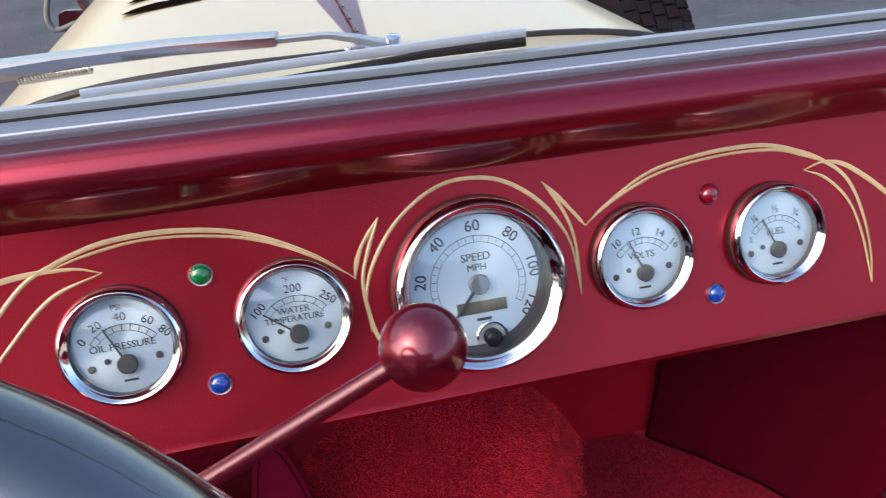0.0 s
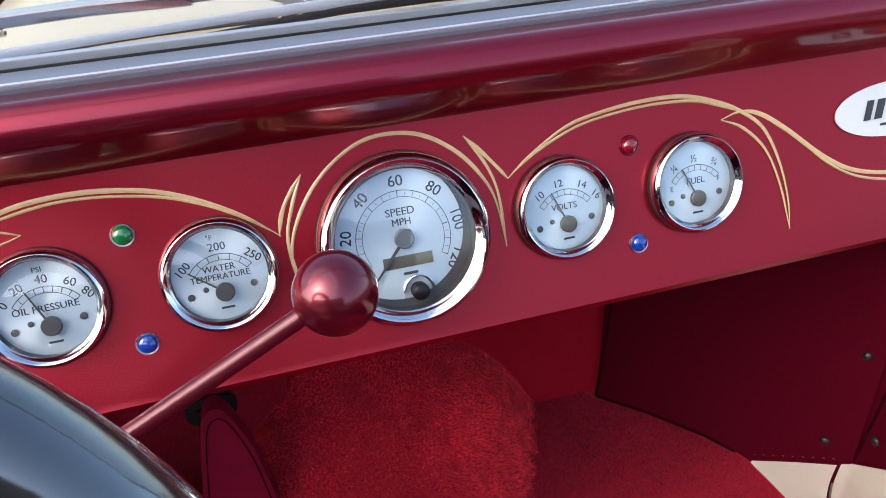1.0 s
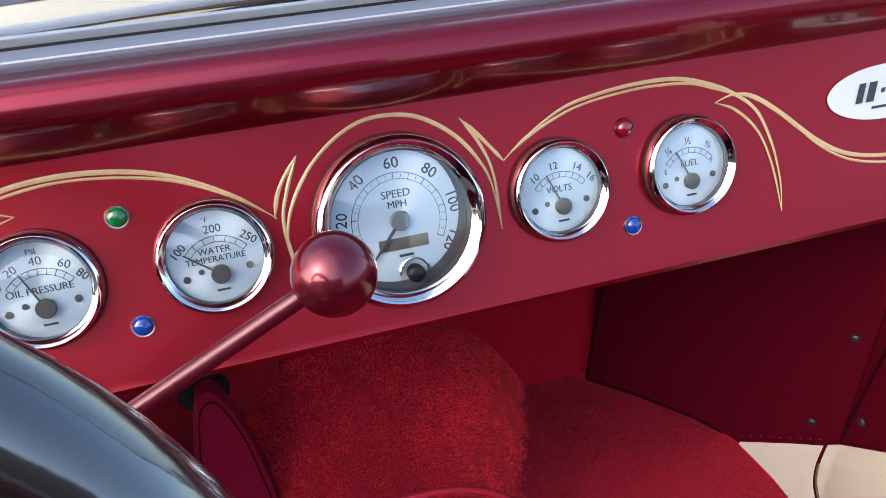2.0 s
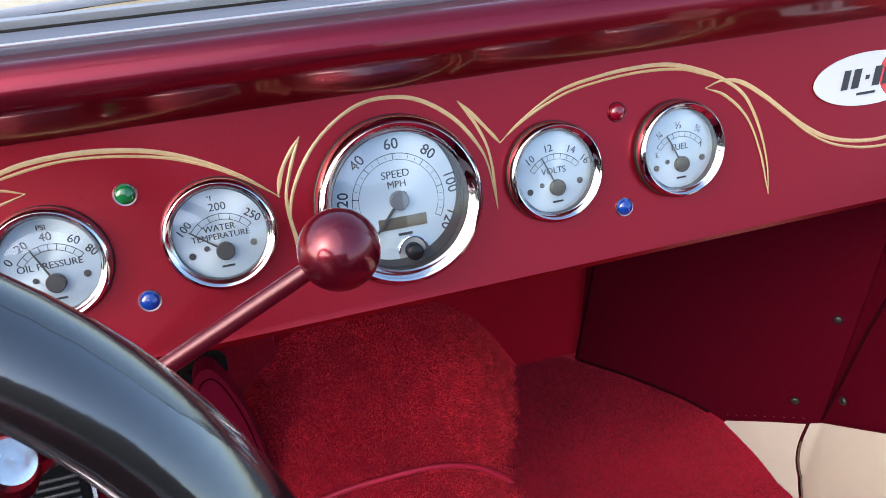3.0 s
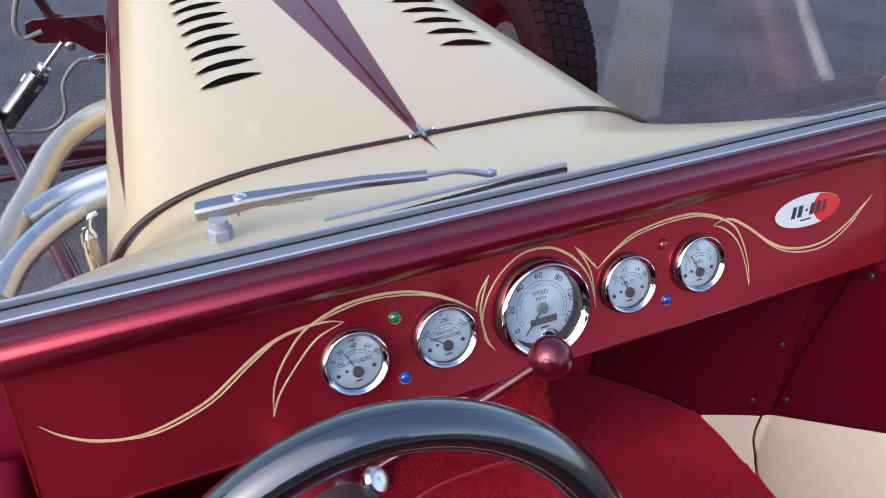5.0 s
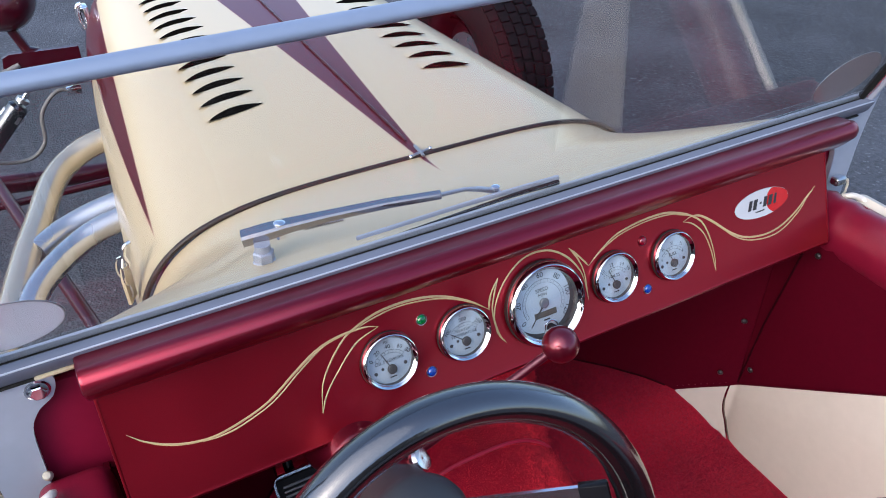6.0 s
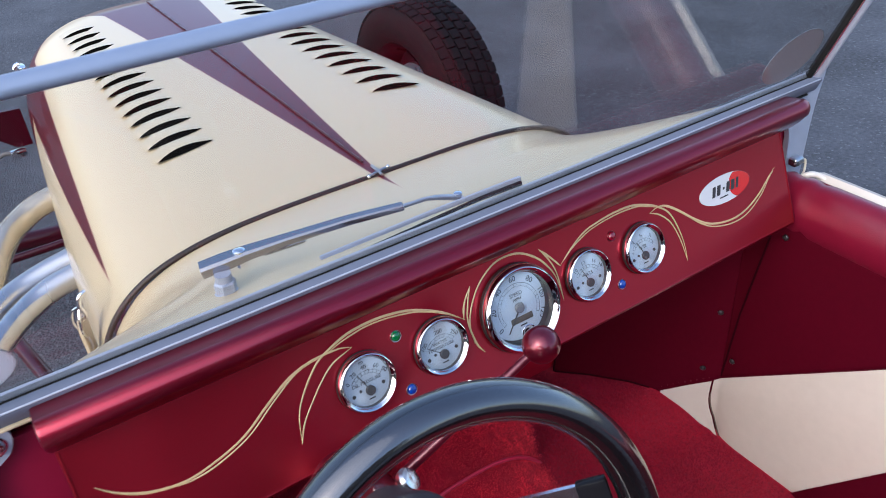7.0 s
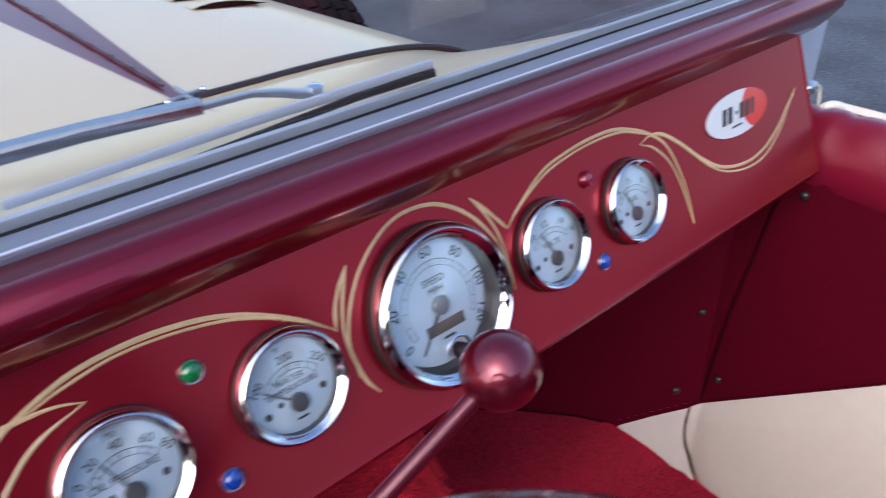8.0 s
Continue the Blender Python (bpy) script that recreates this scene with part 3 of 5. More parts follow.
for s in (-1, 1):
    kick = part("kick_panel", trim_panel(s, 0.245, 0.040, 0.276, 0.456, 0.262, 0.735), vinyl, roadster, "maroon vinyl kick panel")
    part("cream_insert", fabric_patch(s, (((0.122, 0.300), (0.0080, 0.255)), ((0.110, 0.352), (0.0468, 0.394))), lambda y: min(kick_x(y), 0.4565) - 0.004 * max(0.0, min(1.0, (0.085 - y) / 0.035)) ** 2, 0.0015, 18, 0.0, 0.015, 20), vinyl_cream, kick, "cream vinyl insert")
    part("edge_welt", tube([(s * 0.274, 0.244, 0.370), (s * 0.280, 0.238, 0.50), (s * 0.284, 0.234, 0.62), (s * 0.287, 0.231, 0.73)], 0.0018, 8), seam_dark, kick)
    floor_line = [(kick_x(y), y, z) for y, z in ((0.243, 0.369), (0.2, 0.369), (0.15, 0.364), (0.124, 0.357))]
    part("floor_welt", tube([(s * (x - 0.003), y, z) for x, y, z in floor_line], 0.0016, 8), seam_dark, kick)
    door = part("door_panel", trim_panel(s, 0.052, -1.10, 0.459, 0.463, 0.250, 0.745, 14), vinyl, roadster, "maroon vinyl door panel")
    part("cream_insert", fabric_patch(s, (((0.0062, 0.255), (-0.85, 0.255)), ((0.0455, 0.395), (-0.40, 0.752))), lambda y: min(0.457, kick_x(y) - 0.001), 0.0045, 44, 0.015, 0.0, 26), vinyl_cream, door, "cream vinyl swept insert")
    # the lower maroon swathe
    part("lower_trim", fabric_patch(s, (((-0.105, 0.255), (-1.0, 0.255)), ((-0.106, 0.257), (-0.49, 0.77))), lambda y: 0.4512, 0.003), vinyl, door, "maroon vinyl lower trim")
    dash_mesh = mesh_of("stitch", *box(0.0006, 0.0038, 0.0006, 0.0002, seg=1), stitch_thread)
    for k in range(44):
        y = 0.044 - 0.0068 * k
        st = new("stitch", dash_mesh)
        st.parent = door
        st.matrix_basis = pose(s * 0.4545, y, 0.3920 + (0.0505 - y) * 0.806, -38.9)
    for k in range(9):
        y = 0.110 - 0.0072 * k
        st = new("stitch", dash_mesh)
        st.parent = kick
        st.matrix_basis = pose(s * (kick_x(y) - 0.0008), y, 0.3605 + (0.112 - y) * 0.62, -31)
    fold = [(0.0066 + 0.0393 * u + 0.015 * math.sin(math.pi * u), 0.255 + 0.140 * u) for u in (k / 24 for k in range(1, 20))]
    part("insert_welt", tube([(s * (min(0.457, kick_x(y) - 0.001) - 0.0022), y, z) for y, z in fold], 0.0010, 8), cream_shadow, door, "fine seam at the fold of the cream insert")
    way = (-s, 0, 0)
    snap(door, (s * 0.4545, 0.022, 0.450), way)
    snap(door, (s * 0.4545, -0.024, 0.708), way)
    snap(door, (s * 0.4472, -0.158, 0.296), way)
    snap(kick, (s * 0.437, 0.062, 0.418), (-s, -0.9, 0))
    snap(kick, (s * 0.446, 0.052, 0.535), (-s, -0.9, 0))
    snap(kick, (s * 0.449, 0.048, 0.69), (-s, -0.9, 0))
    # the dark gap between kick panel and door, leaning forward at its foot
    part("door_gap", tube([(s * 0.4575, 0.040, 0.405), (s * 0.457, 0.026, 0.54), (s * 0.456, 0.0, 0.70)], 0.0015, 8), seam_dark, roadster)

# ---- hood ----
hood = thing("hood", pose(0, 0, 0), "cream hood with maroon spear and rows of louvres", "car hood")
rows = []
for i in range(29):
    t = i / 28
    y = HOOD_REAR + (HOOD_FRONT - HOOD_REAR) * t
    drop = 0.0 if t < 0.93 else 0.10 * ((t - 0.93) / 0.07) ** 2.2
    sec = hood_section(hood_width(y) - (0.02 * ((t - 0.93) / 0.07) ** 2 if t > 0.93 else 0), 0.852 + 0.010 * t - drop, 0.52 + 0.03 * t, hood_power(y), seg=64)
    rows.append([(x, y + (joint_y(x) - HOOD_REAR) * (1 - t) + 0.004, z) for x, z in sec])
part("shell", rings(rows, closed=False, caps=False), hood_two_tone, hood, "cream enamel with maroon spear and nose")
part("rear_seal", tube([(x, joint_y(x) + 0.001, z + 0.0005) for x, z in hood_section(0.388, 0.853, 0.52, 4.4, seg=64)], 0.0037, 8), seal, hood, "dark rubber seal")
hinge = part("centre_hinge", tube([(HOOD_X, 0.30, 0.8545), (HOOD_X, 0.8, 0.8585), (HOOD_X, 1.3, 0.8625)], 0.0013, 8), hinge_metal, hood, "maroon piano hinge")
for k in range(22):
    part("hinge_knuckle", tube([(HOOD_X, 0.31 + k * 0.045, 0.8548 + 0.0004 * k), (HOOD_X, 0.333 + k * 0.045, 0.8550 + 0.0004 * k)], 0.0018, 8), hinge_metal, hinge)
latch = part("latch", joined(tube([(HOOD_X - 0.013, 0.254, 0.8575), (HOOD_X + 0.013, 0.261, 0.8575)], 0.0018, 8), tube([(HOOD_X, 0.248, 0.8570), (HOOD_X + 0.001, 0.276, 0.858)], 0.0020, 8)), steel, hood, "small steel hinge end")
for s in (-1, 1):
    part("rivet", ball(0.0026, (HOOD_X + s * 0.016, 0.257 + s * 0.004, 0.8575), 12, 8), chrome, latch)


def louvre_shell(width=0.084, height=0.0034, depth=0.040, nx=16, ny=8):
    """A pressed louvre: arched mouth to the rear, fading into the sheet ahead."""
    rows = []
    for j in range(ny + 1):
        t = j / ny
        row = []
        for i in range(nx + 1):
            u = 2 * i / nx - 1
            h = height * (1 - u * u) ** 0.8 * math.cos(t * math.pi / 2) ** 1.2
            row.append((u * width / 2, t * depth * (1 - 0.35 * u * u) + 0.013 * (1 - u * u), h))
        rows.append(row)
    return rings(rows, closed=False, caps=False)


# dark patch on the closed sheet, standing for the shade inside the louvre
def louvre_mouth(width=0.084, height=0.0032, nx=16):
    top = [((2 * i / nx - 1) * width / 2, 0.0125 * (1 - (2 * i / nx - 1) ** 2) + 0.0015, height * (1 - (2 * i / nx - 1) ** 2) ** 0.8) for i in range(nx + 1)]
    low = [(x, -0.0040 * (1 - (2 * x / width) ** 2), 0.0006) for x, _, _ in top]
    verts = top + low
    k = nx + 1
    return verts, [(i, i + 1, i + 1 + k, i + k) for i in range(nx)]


shell_mesh = mesh_of("louvre", *louvre_shell(), paint_louvre)
mouth_mesh = mesh_of("louvre_mouth", *louvre_mouth(), mouth_shade)
for s in (-1, 1):
    for k in range(15):
        y = 0.503 + k * 0.0505
        cx = HOOD_X + s * (0.172 - 0.012 * k / 14) - 0.001
        w = hood_width(y)
        u = abs(cx - HOOD_X) / w
        t, p = (y - HOOD_REAR) / (HOOD_FRONT - HOOD_REAR), hood_power(y)
        low = 0.52 + 0.03 * t
        z = low + (0.852 + 0.010 * t - low) * (1 - u ** p) ** (1 / p) - 0.010 * u * u
        lou = new("louvre", shell_mesh)
        lou.parent = hood
        lou.matrix_basis = pose(cx, y, z + 0.0004, 0, s * 5.0, -4.0 * s)
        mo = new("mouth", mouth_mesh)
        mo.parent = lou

# wire clip at the hood's lower rear corner
clip = thing("hood_clip", pose(-0.378, 0.318, 0.768), "bright wire spring clip on a cream hood-side plate", "hood clip")
part("plate", moved(outline([(-0.011, -0.050), (0.011, -0.050), (0.012, -0.012), (0.007, 0.002), (-0.007, 0.002), (-0.012, -0.012)], 0.004), pose(-0.012, 0, 0, 0, 0, 62)), paint_cream, clip, "cream painted steel plate")
for z in (-0.016, -0.036):
    part("plate_hole", moved(lathe([(1e-5, 0.0006), (0.0030, 0.0006), (0.0034, 0.0)], 14), pose(-0.0145, -0.002, z, 0, -90, -28)), seal, clip, "dark hole in the plate")
part("hook", tube(smooth_path([(0.002, 0, 0.034), (-0.006, -0.002, 0.031), (-0.010, -0.003, 0.018), (-0.007, -0.002, 0.006), (-0.012, 0.002, -0.002)], 6), 0.0030, 10), chrome, clip, "chrome hook")
part("loop", tube(smooth_path([(-0.010, 0, 0.018), (-0.020, 0.008, 0.008), (-0.022, 0.010, -0.012), (-0.014, 0.002, -0.028), (-0.017, -0.010, -0.012), (-0.015, -0.008, 0.006), (-0.010, 0, 0.018)], 6), 0.0017, 8), chrome, clip, "bright wire loop")
part("chain_link", tube(smooth_path([(-0.014, 0.002, -0.024), (-0.019, 0.006, -0.034), (-0.015, 0.0, -0.046), (-0.012, -0.005, -0.034), (-0.014, 0.002, -0.024)], 6), 0.0014, 8), steel, clip, "small steel link")

# ---- windscreen ----
LEAN_BACK = 22.5
screen = thing("windscreen", pose(0, 0.032, 0.898, LEAN_BACK), "flat windscreen in a bright aluminium frame", "windscreen")
prof = [(-0.0080, -0.0130), (0.0010, -0.0130), (0.0016, -0.0110), (0.0016, 0.0078), (0.0006, 0.0086), (-0.0070, 0.0086), (-0.0086, 0.0082), (-0.0096, 0.0072), (-0.0100, 0.0058), (-0.0100, -0.0078), (-0.0096, -0.0088)]
part("bottom_rail", rings([[(x, y, z) for y, z in prof] for x in (-0.535, -0.2, 0.2, 0.535)]), alu, screen, "bright aluminium bottom rail")
# lighter strip laid on the rail's upper edge as its highlight
part("edge_highlight", box(1.066, 0.0016, 0.0016, 0.0005, (0, -0.0086, 0.0080)), alu_plate, screen, "lighter strip for the highlight along the rail")
part("foot_seal", box(1.04, 0.004, 0.0015, 0.0004, (0, -0.0095, -0.0127)), rubber, screen, "black foot seal")
part("gasket", rings([[(x, y, z) for y, z in ((-0.0004, 0.0080), (0.0014, 0.0060), (0.0014, 0.0090), (0.0008, 0.0096), (-0.0002, 0.0090))] for x in (-0.525, 0.525)]), rubber, screen, "black rubber gasket")
part("outer_lip", rings([[(x, y, z) for y, z in ((0.0056, -0.0130), (0.0090, -0.0130), (0.0090, 0.0094), (0.0084, 0.0102), (0.0062, 0.0102), (0.0056, 0.0094))] for x in (-0.535, 0.535)]), alu_plate, screen, "bright outer lip of the rail")
glass = part("glass", box(1.05, 0.004, 0.290, 0.0, (0, 0.0035, 0.152)), screen_glass, screen, "clear flat glass", smooth=False)
glass.visible_shadow = False
top = [(0.0075 * math.cos(a), 0.2965 + 0.0055 * math.sin(a)) for a in (2 * math.pi * k / 16 for k in range(16))]
part("top_bar", rings([[(x, y + 0.003, z) for y, z in top] for x in (-0.545, 0.545)]), bar_blue, screen, "rounded blue-grey aluminium top bar")
for s in (-1, 1):
    part("side_post", rings([[(s * (0.533 + 0.0075 * math.cos(a)), 0.003 + 0.010 * math.sin(a), z) for a in (2 * math.pi * k / 14 for k in range(14))] for z in (0.0, 0.302)]), alu_plate, screen, "aluminium side post")
    part("side_gasket", box(0.008, 0.010, 0.285, 0.002, (s * 0.5215, 0.003, 0.150)), rubber, screen, "black rubber edge")
    part("side_bead", tube([(s * 0.5215, -0.0022, 0.010), (s * 0.5215, -0.0022, 0.292)], 0.0012, 8), chrome, screen, "thin bright bead along the glass")
    plate = smooth_path([(0.478, 0, 0.0), (0.474, 0, -0.014), (0.480, 0, -0.030), (0.495, 0, -0.042), (0.505, 0, -0.065), (0.509, 0, -0.125), (0.512, 0, -0.150), (0.530, 0, -0.160), (0.546, 0, -0.15), (0.548, 0, -0.09), (0.549, 0, -0.05), (0.553, 0, -0.015), (0.560, 0, 0.018), (0.556, 0, 0.034), (0.540, 0, 0.030), (0.530, 0, 0.010), (0.510, 0, 0.004), (0.49, 0, 0.005), (0.478, 0, 0.0)], 5)[:-1]
    up = pose(0, 0, 0, -LEAN_BACK) @ pose(0, 0.0, -0.013)
    br = part("bracket", moved(outline([(s * p.x, p.z) for p in plate], 0.008), up), alu_plate, screen, "satin aluminium windscreen bracket", sharp=30)
    nut = joined(lathe([(0.0105, 0), (0.0105, 0.0012), (0.0085, 0.0016)], 24), lathe([(1e-5, 0.0068), (0.0062, 0.0068), (0.0075, 0.0060), (0.0075, 0.0012)], 6))
    part("bolt", moved(nut, up @ pose(s * 0.489, 0, -0.018, 90)), chrome, br, "chrome hex bolt", sharp=20)
    if s > 0:
        part("check_block", moved(box(0.020, 0.014, 0.013, 0.004, (s * 0.516, -0.010, -0.098), 3), up), steel, br, "grey metal check block")
        part("check_cord", tube(smooth_path([up @ Vector(p) for p in ((0.522, -0.014, -0.099), (0.527, -0.016, -0.097), (0.5275, -0.018, -0.104), (0.522, -0.021, -0.113), (0.515, -0.021, -0.120))], 6), 0.0016, 8), cord_cream, br, "cream check cord")
    else:
        part("rubber_peg", moved(lathe([(0.0042, 0), (0.0046, 0.003), (0.0042, 0.009), (0.003, 0.011), (1e-5, 0.0114)], 18), up @ pose(s * 0.508, -0.004, -0.116, 40)), cord_cream, br, "cream rubber peg")
for x, up, mat, words in ((-0.492, 0.051, sticker_white, "oval white sticker with grey rim on the windscreen glass"), (0.454, 0.057, sticker_grey, "oval grey sticker on the windscreen glass")):
    st = thing("windscreen_sticker", pose(0, 0.032, 0.898, LEAN_BACK) @ pose(x, 0.0062, up), words, "sticker", "windscreen stickers")
    rx, rz = (0.045, 0.033) if mat is sticker_white else (0.050, 0.040)
    part("face", oval(rx, rz, -0.0005), mat, st)
    part("rim", rings([[(k * rx * math.cos(a), y, k * rz * math.sin(a)) for k, y in ((0.985, 0.0), (1.02, 0.0), (1.02, 0.0007), (0.985, 0.0007))] for a in (2 * math.pi * q / 48 for q in range(49))], True, False), pod_grey, st, "grey rim")

# ---- wiper ----
wiper = thing("wiper", pose(-0.268, 0.096, 0.876), "plated steel windscreen wiper parked along the glass", "wiper")
W0 = Vector((-0.268, 0.096, 0.876))


def at_w(*p):
    return Vector(p) - W0


spindle = part("spindle", lathe([(0.0125, -0.004), (0.0125, 0.003), (0.0105, 0.006), (0.0080, 0.0075), (0.0080, 0.026), (1e-5, 0.026)], 24), alu_plate, wiper, "aluminium spindle")
part("nut", lathe([(0.0080, 0.006), (0.0108, 0.007), (0.0108, 0.0165), (0.0095, 0.018), (0.0080, 0.018)], 6), alu_plate, spindle, "aluminium hex nut", sharp=20)


def bar(points, widths, heights):
    """A tapered rectangular bar along points."""
    rows = []
    pts = [Vector(p) for p in points]
    for i, p in enumerate(pts):
        d = (pts[min(i + 1, len(pts) - 1)] - pts[max(0, i - 1)]).normalized()
        side = d.cross(Vector((0, 0, 1))).normalized()
        up = side.cross(d)
        w, h = widths[i] / 2, heights[i] / 2
        rows.append([p + side * a * w + up * b * h for a, b in ((-1, -0.8), (-0.85, -1), (0.85, -1), (1, -0.8), (1, 0.6), (0.7, 1), (-0.7, 1), (-1, 0.6))])
    return rings(rows)


arm = part("arm", bar([at_w(-0.283, 0.113, 0.903), at_w(-0.262, 0.1085, 0.906), at_w(-0.240, 0.104, 0.9095), at_w(-0.20, 0.093, 0.915), at_w(-0.14, 0.078, 0.920), at_w(-0.086, 0.063, 0.9225)], [0.019, 0.020, 0.018, 0.014, 0.012, 0.010], [0.0115, 0.012, 0.0100, 0.0075, 0.0070, 0.0065]), wiper_metal, wiper, "chrome channel arm", sharp=25)
part("pivot_pin", moved(lathe([(0.006, -0.009), (0.006, 0.008), (0.004, 0.0095), (1e-5, 0.0095)], 16), Matrix.Translation(at_w(-0.246, 0.104, 0.907))), chrome, arm)
spring = []
for k in range(140):
    t = k / 139
    c = at_w(-0.225, 0.0965, 0.9065).lerp(at_w(-0.185, 0.086, 0.9115), t)
    spring.append(c + Vector((0, 0.003 * math.cos(k * 0.9), 0.003 * math.sin(k * 0.9))))
part("spring", tube(spring, 0.0008, 6), steel, arm, "small coil spring")
link = part("link", bar([at_w(-0.090, 0.064, 0.9215), at_w(-0.060, 0.060, 0.9225), at_w(-0.045, 0.057, 0.920), at_w(-0.022, 0.052, 0.914)], [0.0045, 0.0045, 0.006, 0.008], [0.003, 0.003, 0.004, 0.005]), steel, wiper, "steel link")
part("rivet", moved(lathe([(0.0045, -0.004), (0.0045, 0.004), (0.003, 0.005), (1e-5, 0.005)], 14), Matrix.Translation(at_w(-0.026, 0.053, 0.916))), chrome, link)
blade = part("blade_back", bar([at_w(-0.186, 0.051, 0.9085), at_w(-0.07, 0.046, 0.914), at_w(-0.01, 0.042, 0.9165), at_w(0.043, 0.038, 0.9185)], [0.0026, 0.0030, 0.0034, 0.0040], [0.0042, 0.0046, 0.0052, 0.0058]), alu_plate, wiper, "grey metal blade back")
part("blade_rubber", bar([at_w(-0.150, 0.044, 0.9030), at_w(-0.07, 0.0415, 0.9085), at_w(-0.01, 0.0385, 0.9130), at_w(0.042, 0.0350, 0.9150)], [0.0022, 0.0026, 0.0034, 0.0040], [0.0016, 0.0026, 0.0036, 0.0044]), rubber, blade, "black rubber blade")
part("blade_web", rings([[at_w(x, y + q, z) for q, z in ((0.0, lo), (0.0010, lo), (0.0010, hi), (0.0, hi))] for x, y, lo, hi in ((-0.12, 0.0470, 0.9108, 0.9112), (-0.03, 0.0425, 0.9130, 0.9148), (0.040, 0.0368, 0.9152, 0.9175))]), rubber, blade, "thin black web of the blade")

# ---- dashboard ----
dash = thing("dashboard", DASH, "glossy maroon dashboard with gold pinstripes", "dashboard")
part("face_panel", rings([[(x, y, z) for y, z in ((0.0, 0.0345), (0.0, -0.086), (-0.0010, -0.0900), (0.002, -0.0935), (0.010, -0.0945), (0.035, -0.0945), (0.035, -0.091), (0.012, -0.0905), (0.006, -0.086), (0.006, 0.0345))] for x in (-0.449, -0.2, 0.0, 0.2, 0.449)]), paint_dash, dash, "maroon painted face with light orange peel")
for s in (-1, 1):
    part("end_bead", tube([(s * 0.449, 0.0006, 0.034), (s * 0.449, 0.0006, -0.03), (s * 0.449, 0.0006, -0.088)], 0.0016, 10), paint_dash, dash, "rounded end of the dash face")
lip = []
for i in range(7):                                     # concave cove under the nose
    t = i / 6
    lip.append((-0.001 - 0.030 * t, 0.0340 + 0.013 * t ** 1.6))
for i in range(1, 15):                                 # rounded nose
    a = radians(-62 + (62 + 98) * i / 14)
    lip.append((-0.027 - 0.0125 * math.cos(a), 0.0590 + 0.0130 * math.sin(a)))
lip += [(-0.015, 0.0745), (-0.006, 0.0763), (0.003, 0.0777), (0.004, 0.0720), (0.004, 0.0340)]
ends = ((-0.4545, 0.86), (-0.4535, 0.95), (-0.4510, 1.0), (-0.15, 1.0), (0.15, 1.0), (0.455, 1.0), (0.463, 0.96), (0.469, 0.84), (0.472, 0.62), (0.473, 0.3))
part("padded_roll", rings([[(x, -0.012 + (y + 0.012) * k, 0.062 + (z - 0.062) * k) for y, z in lip] for x, k in ends]), paint_roll, dash, "maroon painted rolled top edge", sharp=30)


def stripe(points, wide, thin=0.0006):
    """A brush-drawn line on the dash face that thins out at both ends."""
    wide *= 1.3
    pts = smooth_path([(x / 1000, 0, z / 1000) for x, z in points], 8)
    rows, n = [], len(pts)
    for i, p in enumerate(pts):
        d = (pts[min(i + 1, n - 1)] - pts[max(i - 1, 0)]).normalized()
        side = Vector((-d.z, 0, d.x))
        t = i / (n - 1)
        w = thin + (wide - thin) * min(1, 5 * t, 5 * (1 - t)) * (0.85 + 0.15 * math.sin(9 * t + points[0][0]))
        rows.append([p + side * w / 2 + Vector((0, -0.0005, 0)), p + Vector((0, -0.0009, 0)), p - side * w / 2 + Vector((0, -0.0005, 0))])
    return rings(rows, closed=False, caps=False)


STRIPES = [
    ([(66, -6), (81, 5), (106, 18), (131, 23), (156, 25), (181, 24), (202, 18), (219, 10), (235, -3), (245, -25), (250, -50), (250, -70)], 0.0020),
    ([(70, -3), (84, 5.5), (98, 12), (115, 17.5), (140, 21), (165, 22), (190, 20), (206, 14.5), (216, 10.5)], 0.0014),
    ([(206, 6), (221, -1), (236, -17), (245, -41), (250, -70)], 0.0015),
    ([(206, 6), (219, 9), (233, 6), (251, -6), (278, -28), (302, -41), (334, -47), (363, -44), (392, -32), (411, -19), (428, -8)], 0.0024),
    ([(248, -5), (262, -16), (283, -34), (306, -46), (337, -52), (366, -49), (396, -34), (412, -20.5), (424, -11.5)], 0.0014),
    ([(-61, -45), (-61, -25), (-55, -8), (-43, 9), (-27, 22), (-10, 29), (9, 29), (24, 24), (39, 13), (50, -1), (57, -17), (60, -45)], 0.0019),
    ([(-49, 16), (-58, 5), (-63, -4), (-66, -15)], 0.0019),
    ([(-49, 16), (-57, -1), (-62, -19), (-59, -45), (-52, -58)], 0.0018),
    ([(43, 22), (52, 12), (60, 2), (66, -6)], 0.0019),
    ([(43, 22), (53, 6), (59, -13), (60, -45)], 0.0015),
    ([(-65, -15), (-83, 0), (-104, 12), (-125, 20), (-147, 24), (-168, 25), (-190, 23), (-212, 16), (-227, 8), (-245, -11), (-257, -31), (-263, -58)], 0.0021),
    ([(-70, -11), (-85, 0), (-100, 8.5), (-120, 16), (-147, 21), (-172, 22), (-196, 18.5), (-214, 13.5)], 0.0014),
    ([(-189, 9), (-215, 0), (-239, -22), (-255, -41), (-263, -58)], 0.0015),
    ([(-189, 9), (-203, 13), (-228, 13), (-254, 7), (-281, -8), (-310, -26), (-341, -36), (-370, -40), (-399, -34), (-421, -22), (-435, -9)], 0.0023),
    ([(-238, 10.5), (-252, 6), (-276, -8.5), (-306, -28), (-338, -39), (-360, -42), (-376, -41)], 0.0014),
]
for pts, wide in STRIPES:
    part("pinstripe", stripe(pts, wide), gold, dash, "hand-painted gold pinstripe")

# badge: white oval with a red disc and dark slanted bars for its lettering
badge = thing("badge", DASH @ pose(0.333, -0.0006, -0.005), "oval white enamel badge with a red disc and dark lettering bars", "badge")


